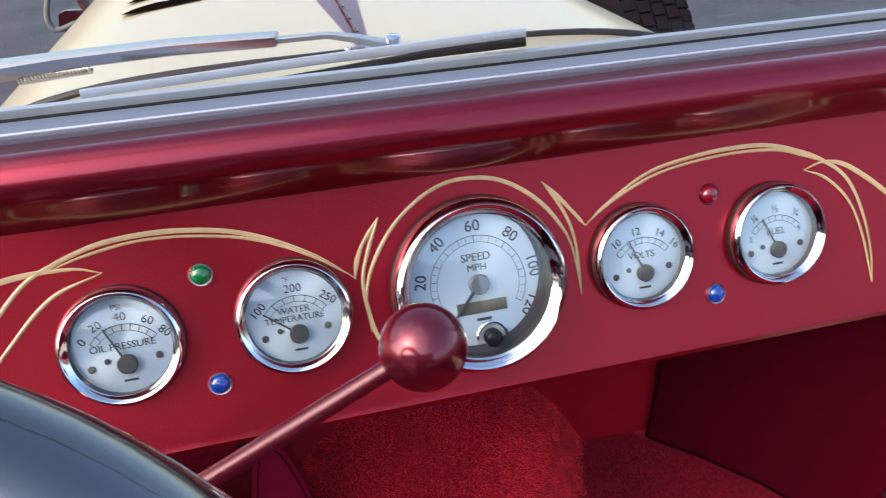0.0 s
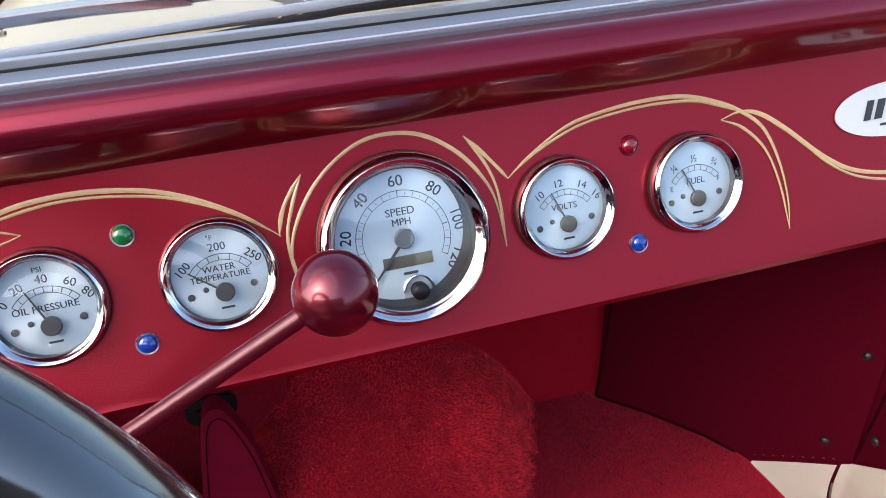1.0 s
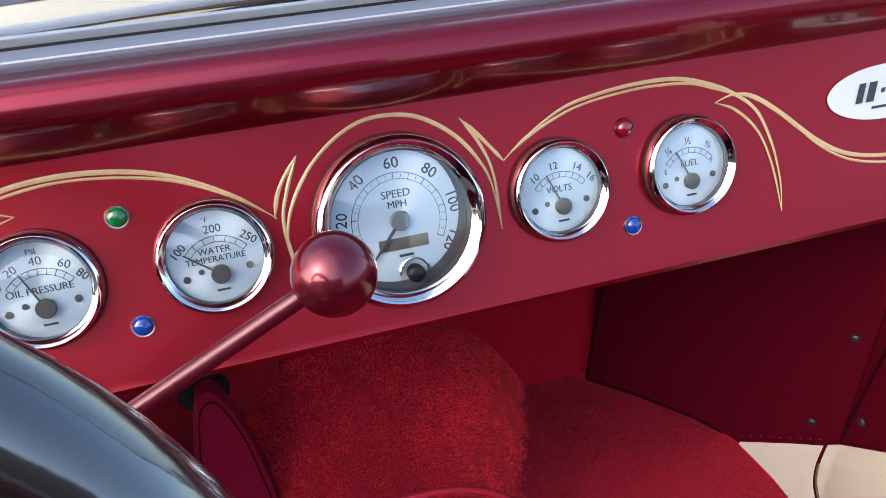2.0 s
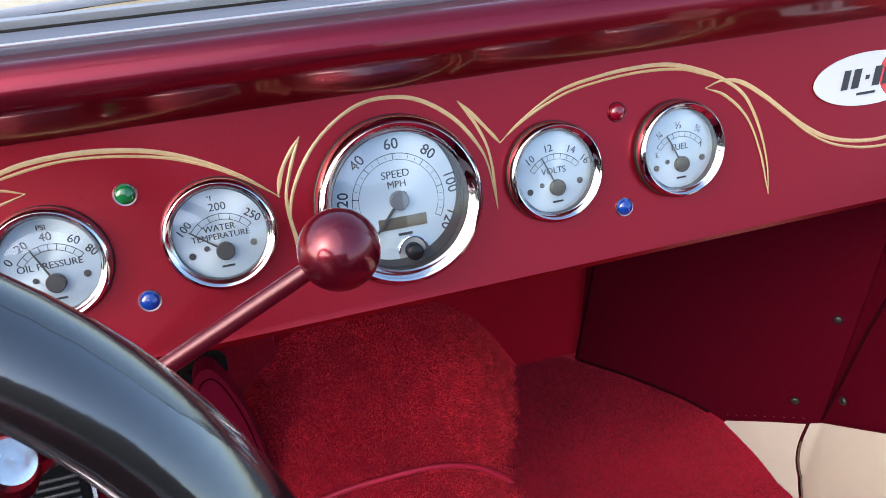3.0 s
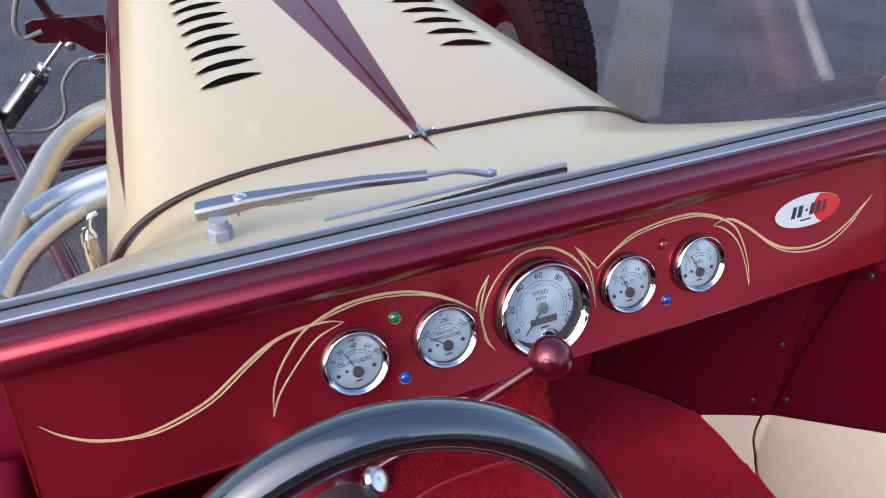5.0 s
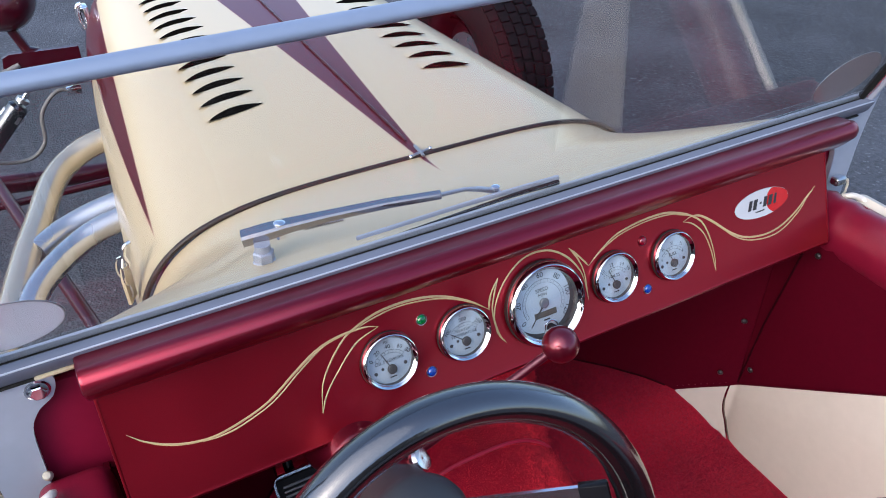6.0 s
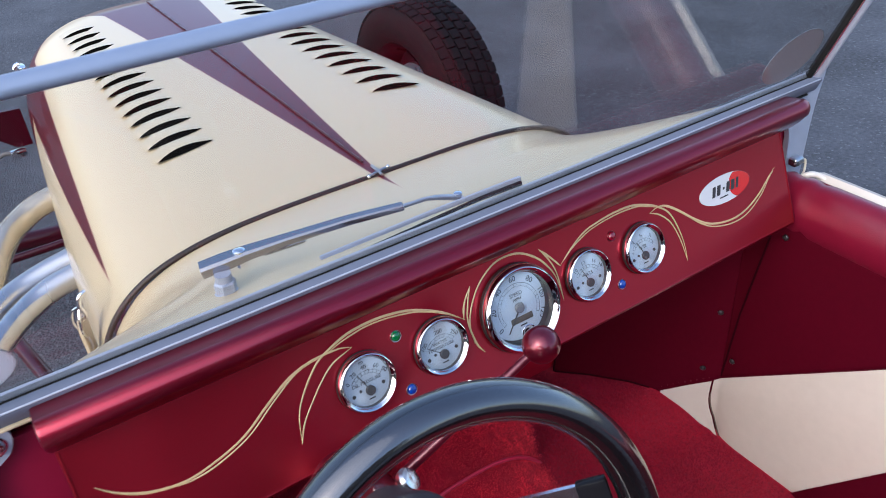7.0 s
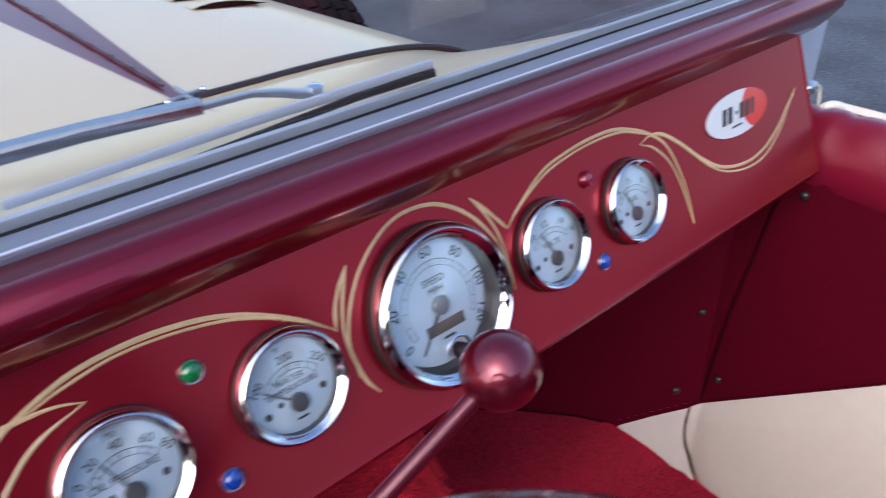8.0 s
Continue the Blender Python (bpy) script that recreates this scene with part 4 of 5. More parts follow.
part("plate", oval(0.0455, 0.0175, 0.0008), white_paint, badge)
seg_pts = []
for k in range(40):                                    # red part: disc clipped to the oval
    a = 2 * math.pi * k / 40
    x, z = 0.0265 + 0.0195 * math.cos(a), 0.0175 * math.sin(a)
    lim = 0.0172 * math.sqrt(max(0, 1 - (x / 0.0452) ** 2))
    seg_pts.append((min(x, 0.0448), max(-lim, min(lim, z))))
part("red_disc", moved(outline(seg_pts, -0.0004), pose(0, -0.0008, 0)), red_paint, badge)
for x, w, h in ((-0.0205, 0.0052, 0.0062), (-0.0120, 0.0060, 0.0062), (-0.0030, 0.0030, 0.0014), (0.0050, 0.0058, 0.0062), (0.0135, 0.0062, 0.0062), (0.0220, 0.0040, 0.0062)):
    lean = h * 0.32
    part("lettering_bar", moved(outline([(-w / 2 - lean, -h), (w / 2 - lean, -h), (w / 2 + lean, h), (-w / 2 + lean, h)], -0.0003), pose(x, -0.0013, 0.001)), ink, badge)
part("lettering_bar", moved(outline([(-0.0075, -0.0008), (0.0075, -0.0008), (0.0079, 0.0008), (-0.0071, 0.0008)], -0.0003), pose(-0.005, -0.0013, -0.0092)), ink, badge)


# ---- gauges ----
def arc_band(r0, r1, a0, a1, seg=24):
    """A flat ring sector; angles in degrees clockwise from up."""
    verts, faces = [], []
    for i in range(seg + 1):
        a = radians(a0 + (a1 - a0) * i / seg)
        verts += [(r0 * math.sin(a), r0 * math.cos(a), 0), (r1 * math.sin(a), r1 * math.cos(a), 0)]
    for i in range(seg):
        faces.append((2 * i, 2 * i + 1, 2 * i + 3, 2 * i + 2))
    return verts, faces


def tick(r0, r1, a, w):
    a = radians(a)
    d, s = Vector((math.sin(a), math.cos(a), 0)), Vector((math.cos(a), -math.sin(a), 0)) * w / 2
    return [d * r0 - s, d * r0 + s, d * r1 + s, d * r1 - s], [(0, 1, 2, 3)]


def gauge_case(name, u, radius, label, tall=1.12):
    g = thing(name, DASH @ pose(u, -0.0005, -0.0285) @ FACE, label, "gauge", "dashboard gauges")
    R = radius
    prof = [(R * 0.950, 0.0), (R * 0.965, 0.0012), (R * 0.990, 0.0026), (R * 1.004, 0.0040), (R * 0.994, 0.0058), (R * 0.962, 0.0078), (R * 0.920, 0.0085), (R * 0.880, 0.0078), (R * 0.845, 0.0064), (R * 0.815, 0.0056)]
    part("bezel", lathe([(r, h * tall) for r, h in prof], 72), bezel_chrome, g, "polished chrome bezel", sharp=60)
    # ring added for the dark reflection round the bezel's foot
    part("gasket", lathe([(R * 1.012, 0.0), (R * 1.014, 0.0010), (R * 1.010, 0.0030 * tall), (R * 0.990, 0.0034 * tall)], 72), seal, g, "dark ring for the reflection round the bezel foot")
    part("inner_wall", lathe([(R * 0.820, 0.0056 * tall), (R * 0.812, 0.0052 * tall), (R * 0.808, 0.0012)], 64), dial_wall, g, "grey inner wall", sharp=30)
    return g


def glass_cover(g, R, tall=1.12):
    r, rise = R * 0.818, R * 0.075
    dome = [(max(1e-5, r * k / 10), 0.0057 * tall + rise * (1 - (k / 10) ** 2)) for k in range(11)]
    gl = part("glass", lathe(dome, 64), lens_glass, g, "slightly domed clear glass", sharp=80)
    gl.visible_shadow = False


def small_gauge(name, u, label, words, marks, needle, ticks):
    R = 0.0305
    g = gauge_case(name, u, R, label)
    dial = part("dial", disc(R * 0.812, 0.0012, 64, 0.0003), dial_white, g, "silver-white dial")
    hub = Vector((0.001, -0.0098, 0))
    inkz = 0.00165
    geo = [arc_band(0.0202, 0.0206, -52, 52), arc_band(0.0170, 0.0173, -52, 52)]
    for k in range(ticks + 1):
        geo.append(tick(0.0170, 0.0206, -52 + 104 * k / ticks, 0.00036))
    part("scale", moved(joined(*geo), Matrix.Translation((hub.x, hub.y, inkz))), print_black, dial, "black printed scale", smooth=False)
    texts = []
    for text, ang in marks:
        a = radians(ang)
        texts.append(letters(text, 0.0062, (hub.x + 0.0242 * math.sin(a), hub.y + 0.0242 * math.cos(a)), -ang * 0.8))
    for text, size, x, y in words:
        texts.append(letters(text, size * 1.18, (x, y)))
    part("numerals", moved(joined(*texts), Matrix.Translation((0, 0, inkz))), print_black, dial, "black printed figures and words", smooth=False)
    part("maker_mark", moved(box(0.0070, 0.0012, 0.0001), Matrix.Translation((0.001, -0.0185, inkz))), print_black, dial, "tiny dark mark")
    for x, y, r in ((-0.0165, -0.0100, 0.0019), (0.0165, -0.0080, 0.0019), (-0.0085, -0.0072, 0.0015)):
        part("dial_screw", moved(lathe([(r, 0), (r, 0.0006), (1e-5, 0.0008)], 16), Matrix.Translation((x, y, 0.0015))), hub_grey, dial)
    nd = part("needle", moved(joined(outline([(-0.0006, -0.004), (0.0006, -0.004), (0.00035, 0.0215), (-0.00035, 0.0215)], 0.0004)), Matrix.Translation((hub.x, hub.y, 0.0034)) @ pose(0, 0, 0, 0, 0, -needle) @ pose(0, 0, 0, -90)), hub_grey, g, "dark grey needle", smooth=False)
    part("hub", moved(lathe([(0.0050, 0.0), (0.0050, 0.0022), (0.0045, 0.0027), (1e-5, 0.0028)], 32), Matrix.Translation((hub.x, hub.y, 0.0020))), hub_grey, nd, "round grey hub")
    glass_cover(g, R)


small_gauge("oil_pressure_gauge", -0.186, "round chrome oil pressure gauge with a silver-white dial", [("OIL PRESSURE", 0.0044, 0.0, -0.0005), ("PSI", 0.0034, 0.0, 0.0195)],
            [("0", -54), ("20", -30), ("40", 0), ("60", 32), ("80", 56)], -24, 8)
small_gauge("water_temperature_gauge", -0.100, "round chrome water temperature gauge with a silver-white dial", [("WATER", 0.0042, 0.0, 0.0030), ("TEMPERATURE", 0.0040, 0.0, -0.0016), ("\u00b0F", 0.0034, -0.002, 0.0195)],
            [("100", -52), ("200", 0), ("250", 46)], -52, 6)
small_gauge("voltmeter", 0.0975, "round chrome voltmeter with a silver-white dial", [("VOLTS", 0.0046, 0.0, 0.0005)],
            [("10", -40), ("12", -8), ("14", 28), ("16", 54)], -24, 8)
small_gauge("fuel_gauge", 0.1835, "round chrome fuel gauge with a silver-white dial", [("FUEL", 0.0048, 0.001, 0.0010), ("E", 0.0038, -0.0155, -0.002), ("F", 0.0038, 0.0165, 0.000)],
            [("\u00bc", -34), ("\u00bd", 0), ("\u00be", 34)], -26, 8)

speedo = gauge_case("speedometer", 0.0005, 0.0485, "large round chrome speedometer with a silver-white dial", 1.75)
R = 0.048
dial = part("dial", disc(R * 0.830, 0.0012, 72, 0.0003), dial_white, speedo, "silver-white dial")
geo = [arc_band(0.0268, 0.0272, -120, 120, 60), arc_band(0.0232, 0.0235, -120, 120, 60)]
for k in range(25):
    geo.append(tick(0.0232 if k % 2 == 0 else 0.0244, 0.0272 if k % 2 == 0 else 0.0260, -120 + 10 * k, 0.00042 if k % 4 == 0 else 0.00028))
part("scale", moved(joined(*geo), Matrix.Translation((0, 0, 0.00165))), print_black, dial, "black printed scale", smooth=False)
texts = [letters("SPEED", 0.0062, (0, 0.0150)), letters("MPH", 0.0056, (0, 0.0092))]
for k in range(7):
    a = radians(-120 + 40 * k)
    texts.append(letters(str(20 * k), 0.0088, (0.0322 * math.sin(a), 0.0322 * math.cos(a)), 120 - 40 * k))
part("numerals", moved(joined(*texts), Matrix.Translation((0, 0, 0.00165))), print_black, dial, "black printed figures and words", smooth=False)
part("display", box(0.0285, 0.0068, 0.0006, 0.0001, (0.0005, -0.0130, 0.0017)), lcd, dial, "dull brown display window")
part("maker_mark", box(0.0085, 0.0016, 0.0001, 0, (0.001, -0.0200, 0.00165)), print_black, dial, "tiny dark mark")
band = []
for k in range(61):                                    # shade drawn as a flat dark crescent, widest at the lower right
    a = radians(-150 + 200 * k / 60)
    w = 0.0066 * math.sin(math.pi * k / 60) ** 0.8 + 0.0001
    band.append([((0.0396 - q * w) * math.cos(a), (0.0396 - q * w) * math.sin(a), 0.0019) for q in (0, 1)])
part("edge_shade", rings(band, closed=False, caps=False), dial_shade, dial, "dark grey shade along the dial edge", smooth=False)
pod = part("reset_pod", moved(outline([(-0.0085, -0.0075)] + [(0.0085 * math.cos(a), 0.0085 * math.sin(a)) for a in (math.pi - math.pi * k / 16 for k in range(17))] + [(0.0085, -0.0075)], 0.0008), pose(0.004, -0.0305, 0.0016, -90)), pod_grey, speedo, "grey pod round the reset button")
part("reset_button", moved(lathe([(0.0050, 0), (0.0050, 0.0055), (0.0040, 0.0068), (0.0015, 0.0075), (1e-5, 0.0076)], 28), Matrix.Translation((0.004, -0.0305, 0.0016))), black_plastic, pod, "black reset button")
part("pod_rim", tube([(0.004 + 0.0085 * math.cos(a), -0.0305 + 0.0085 * math.sin(a), 0.0030) for a in (math.pi * k / 20 for k in range(21))], 0.0009, 8), chrome, pod, "bright rim of the pod")
nd = part("needle", moved(outline([(-0.0011, -0.006), (0.0011, -0.006), (0.0005, 0.031), (-0.0005, 0.031)], 0.0005), Matrix.Translation((0, 0, 0.0036)) @ pose(0, 0, 0, 0, 0, 138) @ pose(0, 0, 0, -90)), hub_grey, speedo, "dark grey needle", smooth=False)
part("hub", lathe([(0.0056, 0.0018), (0.0056, 0.0042), (0.0050, 0.0048), (1e-5, 0.0049)], 32), hub_pale, nd, "round grey hub")
glass_cover(speedo, R, 1.75)

# indicator lamps
for name, u, v, mat, words in (("green_indicator_lamp", -0.1430, 0.0005, gem_green, "small green jewel indicator lamp"), ("blue_indicator_lamp", -0.1430, -0.0580, gem_blue, "small blue jewel indicator lamp"),
                               ("red_indicator_lamp", 0.1435, 0.0005, gem_red, "small red jewel indicator lamp"), ("blue_indicator_lamp", 0.1435, -0.0590, gem_blue, "small blue jewel indicator lamp")):
    lamp = thing(name, DASH @ pose(u, 0, v) @ FACE, words, "indicator lamp", "indicator lamps")
    part("lens", lathe([(0.0052, 0.0008), (0.0050, 0.0022), (0.0040, 0.0034), (0.0022, 0.0042), (1e-5, 0.0044)], 24), mat, lamp)
    part("rim", lathe([(0.0052, 0.0012), (0.0058, 0.0014), (0.0062, 0.0008), (0.0062, 0.0)], 24), steel if mat is not gem_red else paint_maroon, lamp, "thin metal rim")

# ---- steering wheel and column ----
WHEEL_C = Vector((-0.243, -0.277, 0.811))
WHEEL = Matrix.Translation(WHEEL_C) @ pose(0, 0, 0, 90 - 21.7, 0, -1.2)        # local z to the driver, y up the wheel
wheel = thing("steering_wheel", WHEEL, "black steering wheel with drilled chrome spokes", "steering wheel")
seg_rows = []
for i in range(97):
    a = 2 * math.pi * i / 96
    row = []
    for k in range(36):
        b = 2 * math.pi * k / 36
        ra, rb = 0.0145 * math.cos(b), 0.0166 * math.sin(b)
        pinch = 1 - 0.11 * math.exp(-((b - radians(212)) / 0.16) ** 2)          # finger groove inside the rim
        row.append(((0.1508 + ra * pinch) * math.cos(a), (0.1508 + ra * pinch) * math.sin(a), rb * pinch))
    seg_rows.append(row)
part("rim", rings(seg_rows, True, False), black_rim, wheel, "black padded rim")


def spoke(angle):
    """A flat chrome bar with three round holes and a black sleeve at the rim."""
    m = pose(0, 0, 0, 0, 0, angle) @ pose(0.030, 0, -0.090, 0, -37, 0)
    w, n = 0.019, 20
    verts, faces = [], []
    cells = [(0.0, 0.048, 0.033), (0.048, 0.080, 0.064), (0.080, 0.110, 0.094)]
    n = 32
    for z in (0.0, 0.0036):
        for x0, x1, cx in cells:
            r = 0.0105 if cx < 0.05 else 0.0095 if cx < 0.08 else 0.0082
            for k in range(n):
                side, q = divmod(k, n // 4)
                q = q / (n // 4)
                px, py = ((x1, -w + 2 * w * q), (x1 + (x0 - x1) * q, w), (x0, w - 2 * w * q), (x0 + (x1 - x0) * q, -w))[side]
                d = Vector((px - cx, py)).normalized()
                verts.append((px, py, z))
                verts.append((cx + r * d.x, r * d.y, z))
            base = len(verts) - 2 * n
            for k in range(n):
                a, c = base + 2 * k, base + 2 * ((k + 1) % n)
                faces.append((a, c, c + 1, a + 1))
    half = len(verts) // 2
    for j in range(3):
        for k in range(n):
            a, c = j * 2 * n + 2 * k, j * 2 * n + 2 * ((k + 1) % n)
            faces.append((a + 1, c + 1, c + 1 + half, a + 1 + half))
            if (k // (n // 4)) in (1, 3):
                faces.append((a, c, c + half, a + half))
    sp = part("spoke", moved((verts, faces), m), spoke_metal, wheel, "flat polished spoke with round holes", sharp=30)
    part("sleeve", moved(box(0.024, 0.041, 0.009, 0.002, (0.121, 0, 0.0014)), m), black_plastic, sp, "black spoke sleeve")


for ang in (7, 187, 277):
    spoke(ang)
part("hub", lathe([(0.036, -0.150), (0.040, -0.120), (0.0475, -0.108), (0.0485, -0.098), (0.045, -0.082), (0.036, -0.070), (0.022, -0.062), (0.008, -0.059), (1e-5, -0.0588)], 48), hub_black, wheel, "black domed hub")

column = thing("steering_column", WHEEL, "maroon painted steering column", "steering column")
part("tube", moved(lathe([(0.027, -0.15), (0.027, -0.42), (0.024, -0.43)], 32), Matrix.Identity(4)), paint_maroon, column, "maroon column tube")
part("shroud", lathe([(0.030, -0.148), (0.034, -0.152), (0.034, -0.215), (0.030, -0.222)], 32), paint_maroon, column, "maroon column shroud")
part("clamp", lathe([(0.028, -0.235), (0.033, -0.240), (0.036, -0.262), (0.044, -0.290), (0.046, -0.300)], 40), paint_maroon, column, "flared maroon collar under the dash")
m_inv = WHEEL.inverted()
p0, p1 = m_inv @ Vector((-0.226, -0.100, 0.741)), m_inv @ Vector((-0.209, -0.111, 0.760))
stalk = part("indicator_stalk", tube([m_inv @ Vector((-0.243, -0.098, 0.725)), p0, p1], [0.007, 0.006, 0.006], 16), satin_knob, column, "short satin metal stalk")
part("stalk_knob", moved(lathe([(0.006, 0), (0.0115, 0.004), (0.0125, 0.009), (0.0105, 0.0125), (0.006, 0.0135), (1e-5, 0.0128)], 24), Matrix.Translation(p1) @ (p1 - p0).to_track_quat("Z", "Y").to_matrix().to_4x4()), satin_knob, stalk, "round satin metal knob")

# ---- gear lever ----
KNOB = Vector((-0.051, -0.111, 0.840))
FOOT = Vector((-0.236, -0.085, 0.722))
lever = thing("gear_lever", Matrix.Translation(FOOT), "maroon painted gear lever with a round knob", "gear lever")
way = (KNOB - FOOT)
part("stem", tube([Vector((0, 0, 0)), way * 0.5, way * 0.97], [0.0052, 0.0047, 0.0042], 20), paint_lever, lever, "maroon painted stem")
part("knob", moved(ball(0.0180, (0, 0, 0), 48, 32), Matrix.Translation(way)), paint_maroon, lever, "glossy maroon ball knob")

# ---- pedals ----
def pedal(x, y, z, w, h, tilt, label, ribs=9, edge=None):
    p = thing("pedal", pose(x, y, z, tilt), label, "pedal", "pedals")
    part("frame", moved(outline([(sx * (w / 2 - 0.012) + 0.012 * math.cos(a), sz * (h / 2 - 0.012) + 0.012 * math.sin(a)) for sx, sz, q in ((1, 1, 0), (-1, 1, 1), (-1, -1, 2), (1, -1, 3)) for a in (math.pi / 2 * (q + k / 5) for k in range(6))], 0.008), pose(0, 0, 0)), edge or chrome, p, "pedal surround")
    part("pad", box(w - 0.007, 0.006, h - 0.007, 0.003, (0, -0.002, 0)), rubber, p, "black rubber pad")
    for k in range(ribs):
        part("rib", box(w - 0.020, 0.003, 0.0030, 0.001, (0, -0.0058, -h / 2 + 0.014 + k * (h - 0.028) / (ribs - 1))), rib_grey if edge is steel else rubber, p)
    part("lever_arm", tube([(0, 0.006, 0.0), (0, 0.05, 0.03), (0, 0.075, 0.15)], 0.007, 10), black_plastic, p, "black pedal arm")


pedal(-0.272, 0.091, 0.506, 0.062, 0.078, -35, "brake pedal with ribbed black rubber and steel surround", 9, steel)
pedal(-0.147, 0.190, 0.533, 0.046, 0.028, -35, "small black rubber accelerator pedal", 4, rubber)
boot = thing("trim_pad", pose(-0.135, 0.150, 0.462), "stitched maroon vinyl side pad of the footwell", "trim pad")
leaf = smooth_path([(-0.042, 0, -0.085), (-0.034, 0, 0.0), (-0.021, 0, 0.078), (-0.010, 0, 0.097), (0.003, 0, 0.090), (0.019, 0, 0.042), (0.030, 0, -0.030), (0.038, 0, -0.085)], 6)
part("cover", moved(outline([(p.x, p.z) for p in leaf], 0.02), pose(0, 0, 0, -4)), trim_vinyl, boot, "maroon vinyl cover", sharp=60)
part("stitching", moved(tube([(p.x * 0.86, -0.002, p.z * 0.93 - 0.003) for p in leaf], 0.0006, 6), pose(0, 0, 0, -4)), seam_dark, boot, "dark stitched seam")

# ---- exhaust ----
header = thing("exhaust_header", pose(-0.40, 0.8, 0.60), "polished steel side exhaust header pipes", "exhaust")
H0 = Vector((-0.40, 0.8, 0.60))


def pipe(name, pts, r, mat, label):
    part(name, tube([p - H0 for p in smooth_path(pts, 8)], r, 24), mat, header, label)


pipe("front_pipe", [(-0.25, 1.005, 0.62), (-0.36, 0.995, 0.615), (-0.42, 0.968, 0.60), (-0.458, 0.90, 0.597), (-0.490, 0.79, 0.595), (-0.532, 0.637, 0.592), (-0.605, 0.35, 0.56), (-0.65, 0.05, 0.50)], 0.0235, pipe_cream, "bright front pipe bending back along the car")
pipe("middle_pipe", [(-0.25, 0.745, 0.625), (-0.37, 0.742, 0.615), (-0.45, 0.730, 0.60), (-0.505, 0.69, 0.594)], 0.0205, pipe_steel, "bright middle pipe")
pipe("rear_pipe", [(-0.25, 0.69, 0.625), (-0.38, 0.685, 0.615), (-0.45, 0.662, 0.60), (-0.512, 0.59, 0.592), (-0.545, 0.50, 0.585)], 0.0205, pipe_steel, "bright rear pipe")

# ---- chassis and front suspension, seen past the hood ----
frame_thing = thing("chassis_frame", pose(0, 1.0, 0.40), "maroon painted tubular chassis frame", "chassis")


def rail(name, pts, r, mat=None):
    part(name, tube([Vector(p) - Vector((0, 1.0, 0.40)) for p in pts], r, 14), mat or shaded_maroon, frame_thing)


rail("side_rail", [(-0.30, -0.9, 0.20), (-0.30, 0.3, 0.20), (-0.30, 1.5, 0.34)], 0.03)
rail("side_rail", [(0.30, -0.9, 0.20), (0.30, 0.3, 0.20), (0.30, 1.5, 0.34)], 0.03)
rail("radius_rod", [(-0.40, 0.45, 0.34), (-0.60, 1.46, 0.34)], 0.013)
rail("radius_rod", [(-0.42, 0.45, 0.44), (-0.62, 1.46, 0.46)], 0.013)
rail("radius_rod", [(0.40, 0.45, 0.34), (0.60, 1.46, 0.34)], 0.013)
rail("front_axle", [(-0.72, 1.50, 0.33), (-0.3, 1.50, 0.28), (0.3, 1.50, 0.28), (0.72, 1.50, 0.33)], 0.025)
rail("tie_rod", [(-0.66, 1.38, 0.32), (0.66, 1.38, 0.32)], 0.010)
part("shock_bracket", moved(outline([(-0.17, 0.02), (-0.165, 0.045), (-0.15, 0.052), (0.0, 0.045), (0.0, -0.045), (-0.035, -0.045), (-0.075, -0.010), (-0.15, -0.002)], 0.012), pose(-0.325, 0.45, 0.205)), shaded_maroon, frame_thing, "maroon plate bracket")
part("bracket_bolt", moved(ball(0.012, (0, 0, 0), 20, 12, 0.5), pose(-0.410, 0.437, 0.192, 90)), steel, frame_thing, "grey dome bolt")
part("brake_union", box(0.035, 0.02, 0.018, 0.003, (-0.362, 0.44, 0.150)), chrome, frame_thing, "bright brake pipe union")
shock = thing("shock_absorber", pose(-0.425, 1.445, 0.60), "black and chrome shock absorber under a maroon bracket", "shock absorber")
d = Vector((-0.135, 0.0, -0.135))
part("rod", tube([(0, 0, 0), d * 0.45], 0.006, 14), chrome, shock, "chrome rod")
part("body", tube([d * 0.46, d * 0.50, d * 1.5], [0.016, 0.0235, 0.0235], 24), shock_steel, shock, "dark polished body")
part("lock_nut", tube([d * 0.58, d * 0.68], 0.026, 6), steel, shock, "grey lock nut")
part("collar", tube([d * 0.37, d * 0.42], 0.015, 20), steel, shock, "grey collar")
hose = thing("brake_hose", pose(-0.362, 1.44, 0.55), "thin grey brake hose", "hose")
part("line", tube(smooth_path([(0, 0, 0), (-0.04, 0, 0.004), (-0.085, -0.01, -0.04), (-0.10, -0.02, -0.11), (-0.15, -0.02, -0.145), (-0.24, -0.02, -0.13)], 8), 0.005, 10), hose_grey, hose)
spr = thing("headlight_wire", pose(-0.49, 1.45, 0.65), "grey spiral-wrapped wire to the headlight", "wire")
part("line", tube(smooth_path([(0.02, 0, 0.10), (0.0, 0, 0.06), (-0.022, 0, 0.0), (-0.012, 0, -0.03), (0.03, 0, -0.02)], 8), 0.006, 10), hose_grey, spr)
lightm = thing("headlight", pose(-0.455, 1.47, 0.775), "maroon headlight shell on a bracket", "headlight")
part("shell", moved(lathe([(1e-5, -0.075), (0.03, -0.070), (0.055, -0.045), (0.070, -0.01), (0.073, 0.02), (0.070, 0.024)], 32), pose(0, 0, 0, -90)), shaded_maroon, lightm, "maroon rounded bucket")
part("trim_ring", moved(lathe([(0.073, 0.018), (0.077, 0.026), (0.072, 0.034), (0.066, 0.030)], 32), pose(0, 0, 0, -90)), chrome, lightm, "chrome ring")
part("lens", moved(disc(0.068, 0.029, 32), pose(0, 0, 0, -90)), headlight_glass, lightm)
part("stand", tube([(0.0, 0, -0.06), (0.02, 0, -0.12), (0.06, 0, -0.14)], 0.012, 12), shaded_maroon, lightm, "maroon stand")
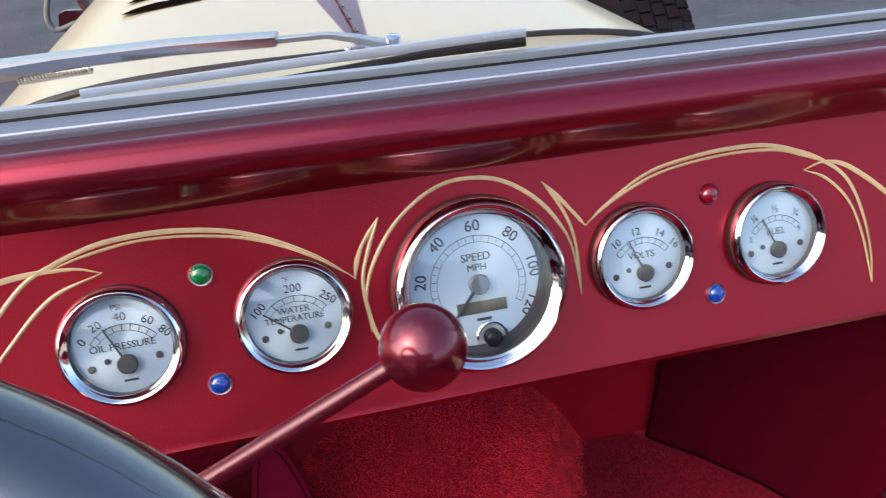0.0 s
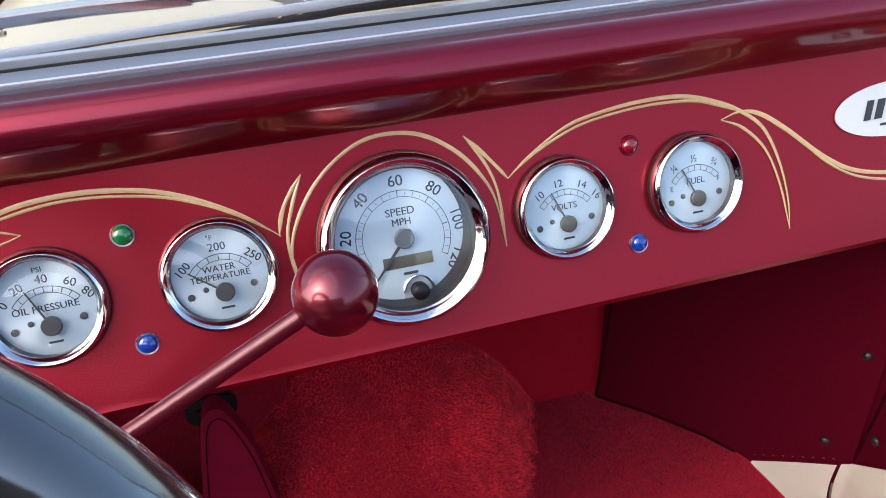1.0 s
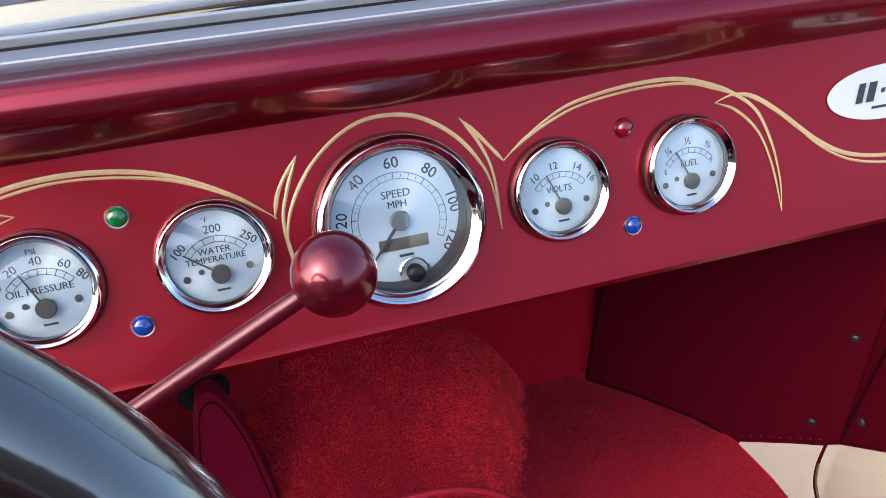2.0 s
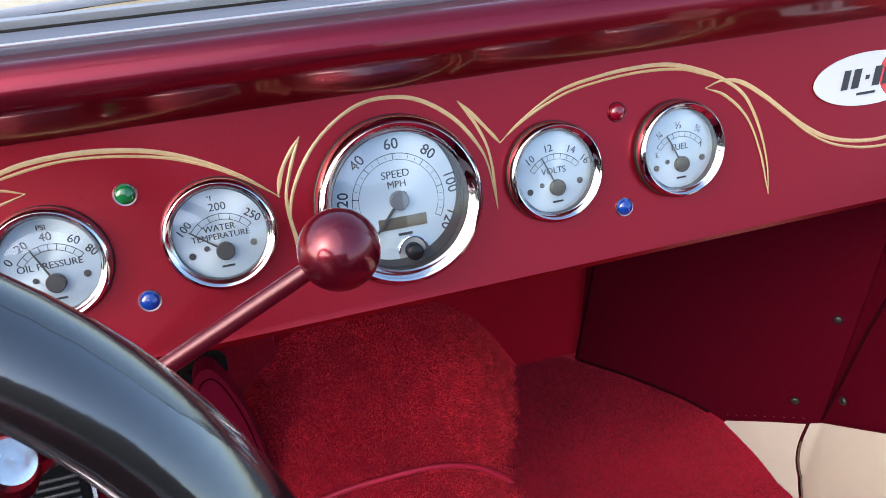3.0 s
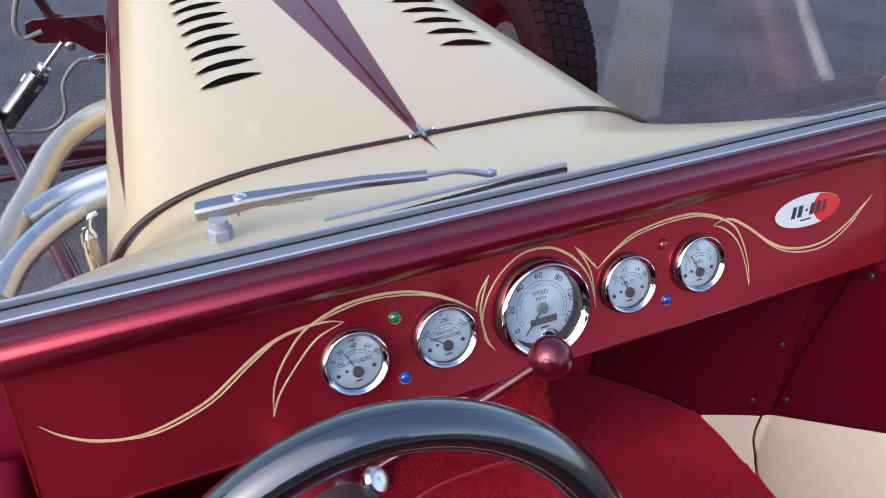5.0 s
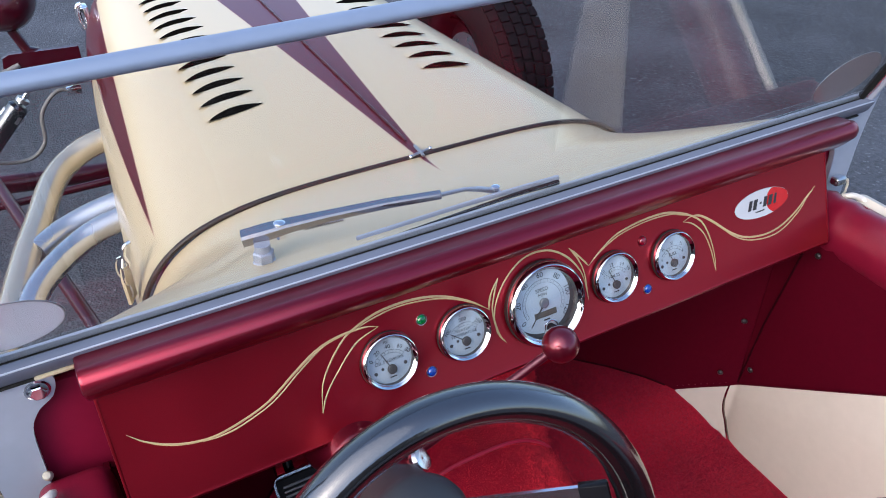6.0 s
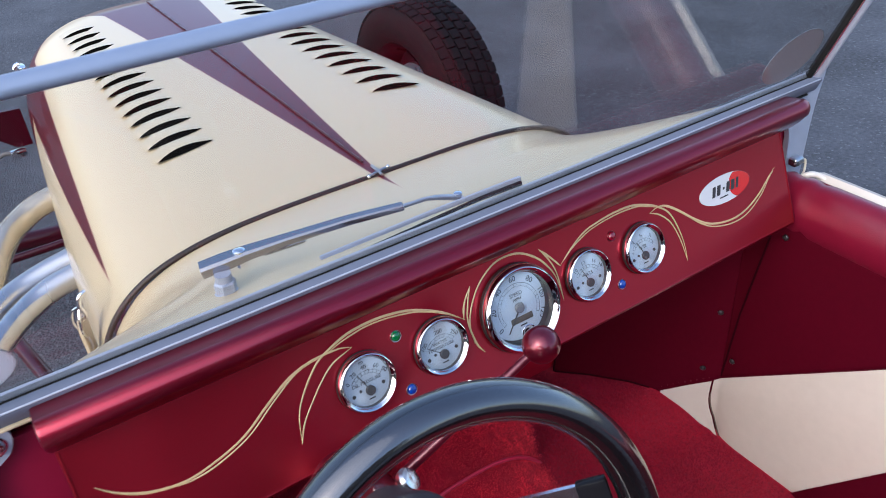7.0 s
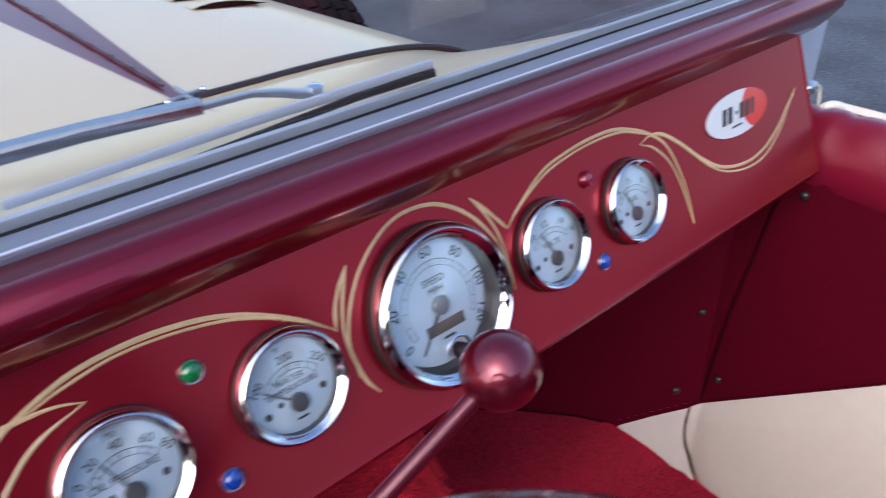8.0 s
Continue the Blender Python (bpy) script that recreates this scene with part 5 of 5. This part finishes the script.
catch = thing("hood_strap_latch", pose(-0.302, 1.325, 0.752), "chrome latch on the hood side", "latch")
part("plate", box(0.016, 0.04, 0.06, 0.004, (0.004, 0, 0)), chrome, catch)
part("clasp", tube(smooth_path([(-0.004, 0, -0.024), (-0.010, 0, 0.0), (-0.008, 0, 0.026), (0.002, 0, 0.032)], 6), 0.006, 10), chrome, catch)

# front wheels: tyre with tread blocks, maroon rim
def front_wheel(x, s):
    w = thing("front_wheel", pose(x, 1.49, 0.33), "black tyre on a dark maroon painted wheel", "wheel", "front wheels")
    half = 0.095
    turn = pose(0, 0, 0, 0, 90, 0)
    prof = [(0.205, -half * 0.78), (0.225, -half * 0.95), (0.262, -half * 1.02), (0.298, -half * 0.96), (0.317, -half * 0.80), (0.3225, -half * 0.6), (0.3235, 0), (0.3225, half * 0.6), (0.317, half * 0.80), (0.298, half * 0.96), (0.262, half * 1.02), (0.225, half * 0.95), (0.205, half * 0.78)]
    ty = part("tyre", moved(lathe(prof, 96), turn), tyre_rubber, w, "black tyre", sharp=60)
    blk = mesh_of("tread_block", *box(0.0275, 0.0290, 0.010, 0.0015), tyre_rubber)
    for row in range(5):
        off = (row - 2) * 0.0325
        for k in range(58):
            a = 2 * math.pi * (k + 0.3 * row) / 58
            rr = 0.3245 - 0.0035 * (abs(row - 2) == 2)
            b = new("tread_block", blk)
            b.parent = ty
            b.matrix_basis = Matrix.Rotation(a, 4, "X") @ Matrix.Translation((off, 0, rr)) @ pose(0, 0, 0, 0, (row - 2) * 5, 0)
    part("rim", moved(lathe([(0.208, -0.078), (0.203, -0.070), (0.190, -0.060), (0.187, 0.0), (0.187, 0.05), (0.203, 0.066), (0.208, 0.078), (0.200, 0.078), (0.180, 0.052), (0.178, 0.0), (0.182, -0.058), (0.196, -0.074)], 64), turn), shaded_maroon, w, "dark maroon painted rim")
    part("wheel_disc", moved(lathe([(1e-5, 0.03 * s), (0.06, 0.034 * s), (0.10, 0.02 * s), (0.15, 0.012 * s), (0.188, 0.0)], 48), turn), shaded_maroon, w, "dark maroon wheel disc")
    part("brake_disc", moved(lathe([(0.05, -0.012 * s), (0.135, -0.012 * s), (0.135, -0.026 * s), (0.05, -0.026 * s)], 48), turn), steel, w, "steel brake disc")
    part("hub", moved(lathe([(0.05, -0.010 * s), (0.05, -0.055 * s), (0.032, -0.07 * s), (1e-5, -0.07 * s)], 24), turn), black_plastic, w, "dark hub")
    part("caliper", box(0.05, 0.05, 0.11, 0.01, (-0.022 * s, -0.115, 0.02)), black_plastic, w, "dark brake caliper")


front_wheel(0.80, 1)
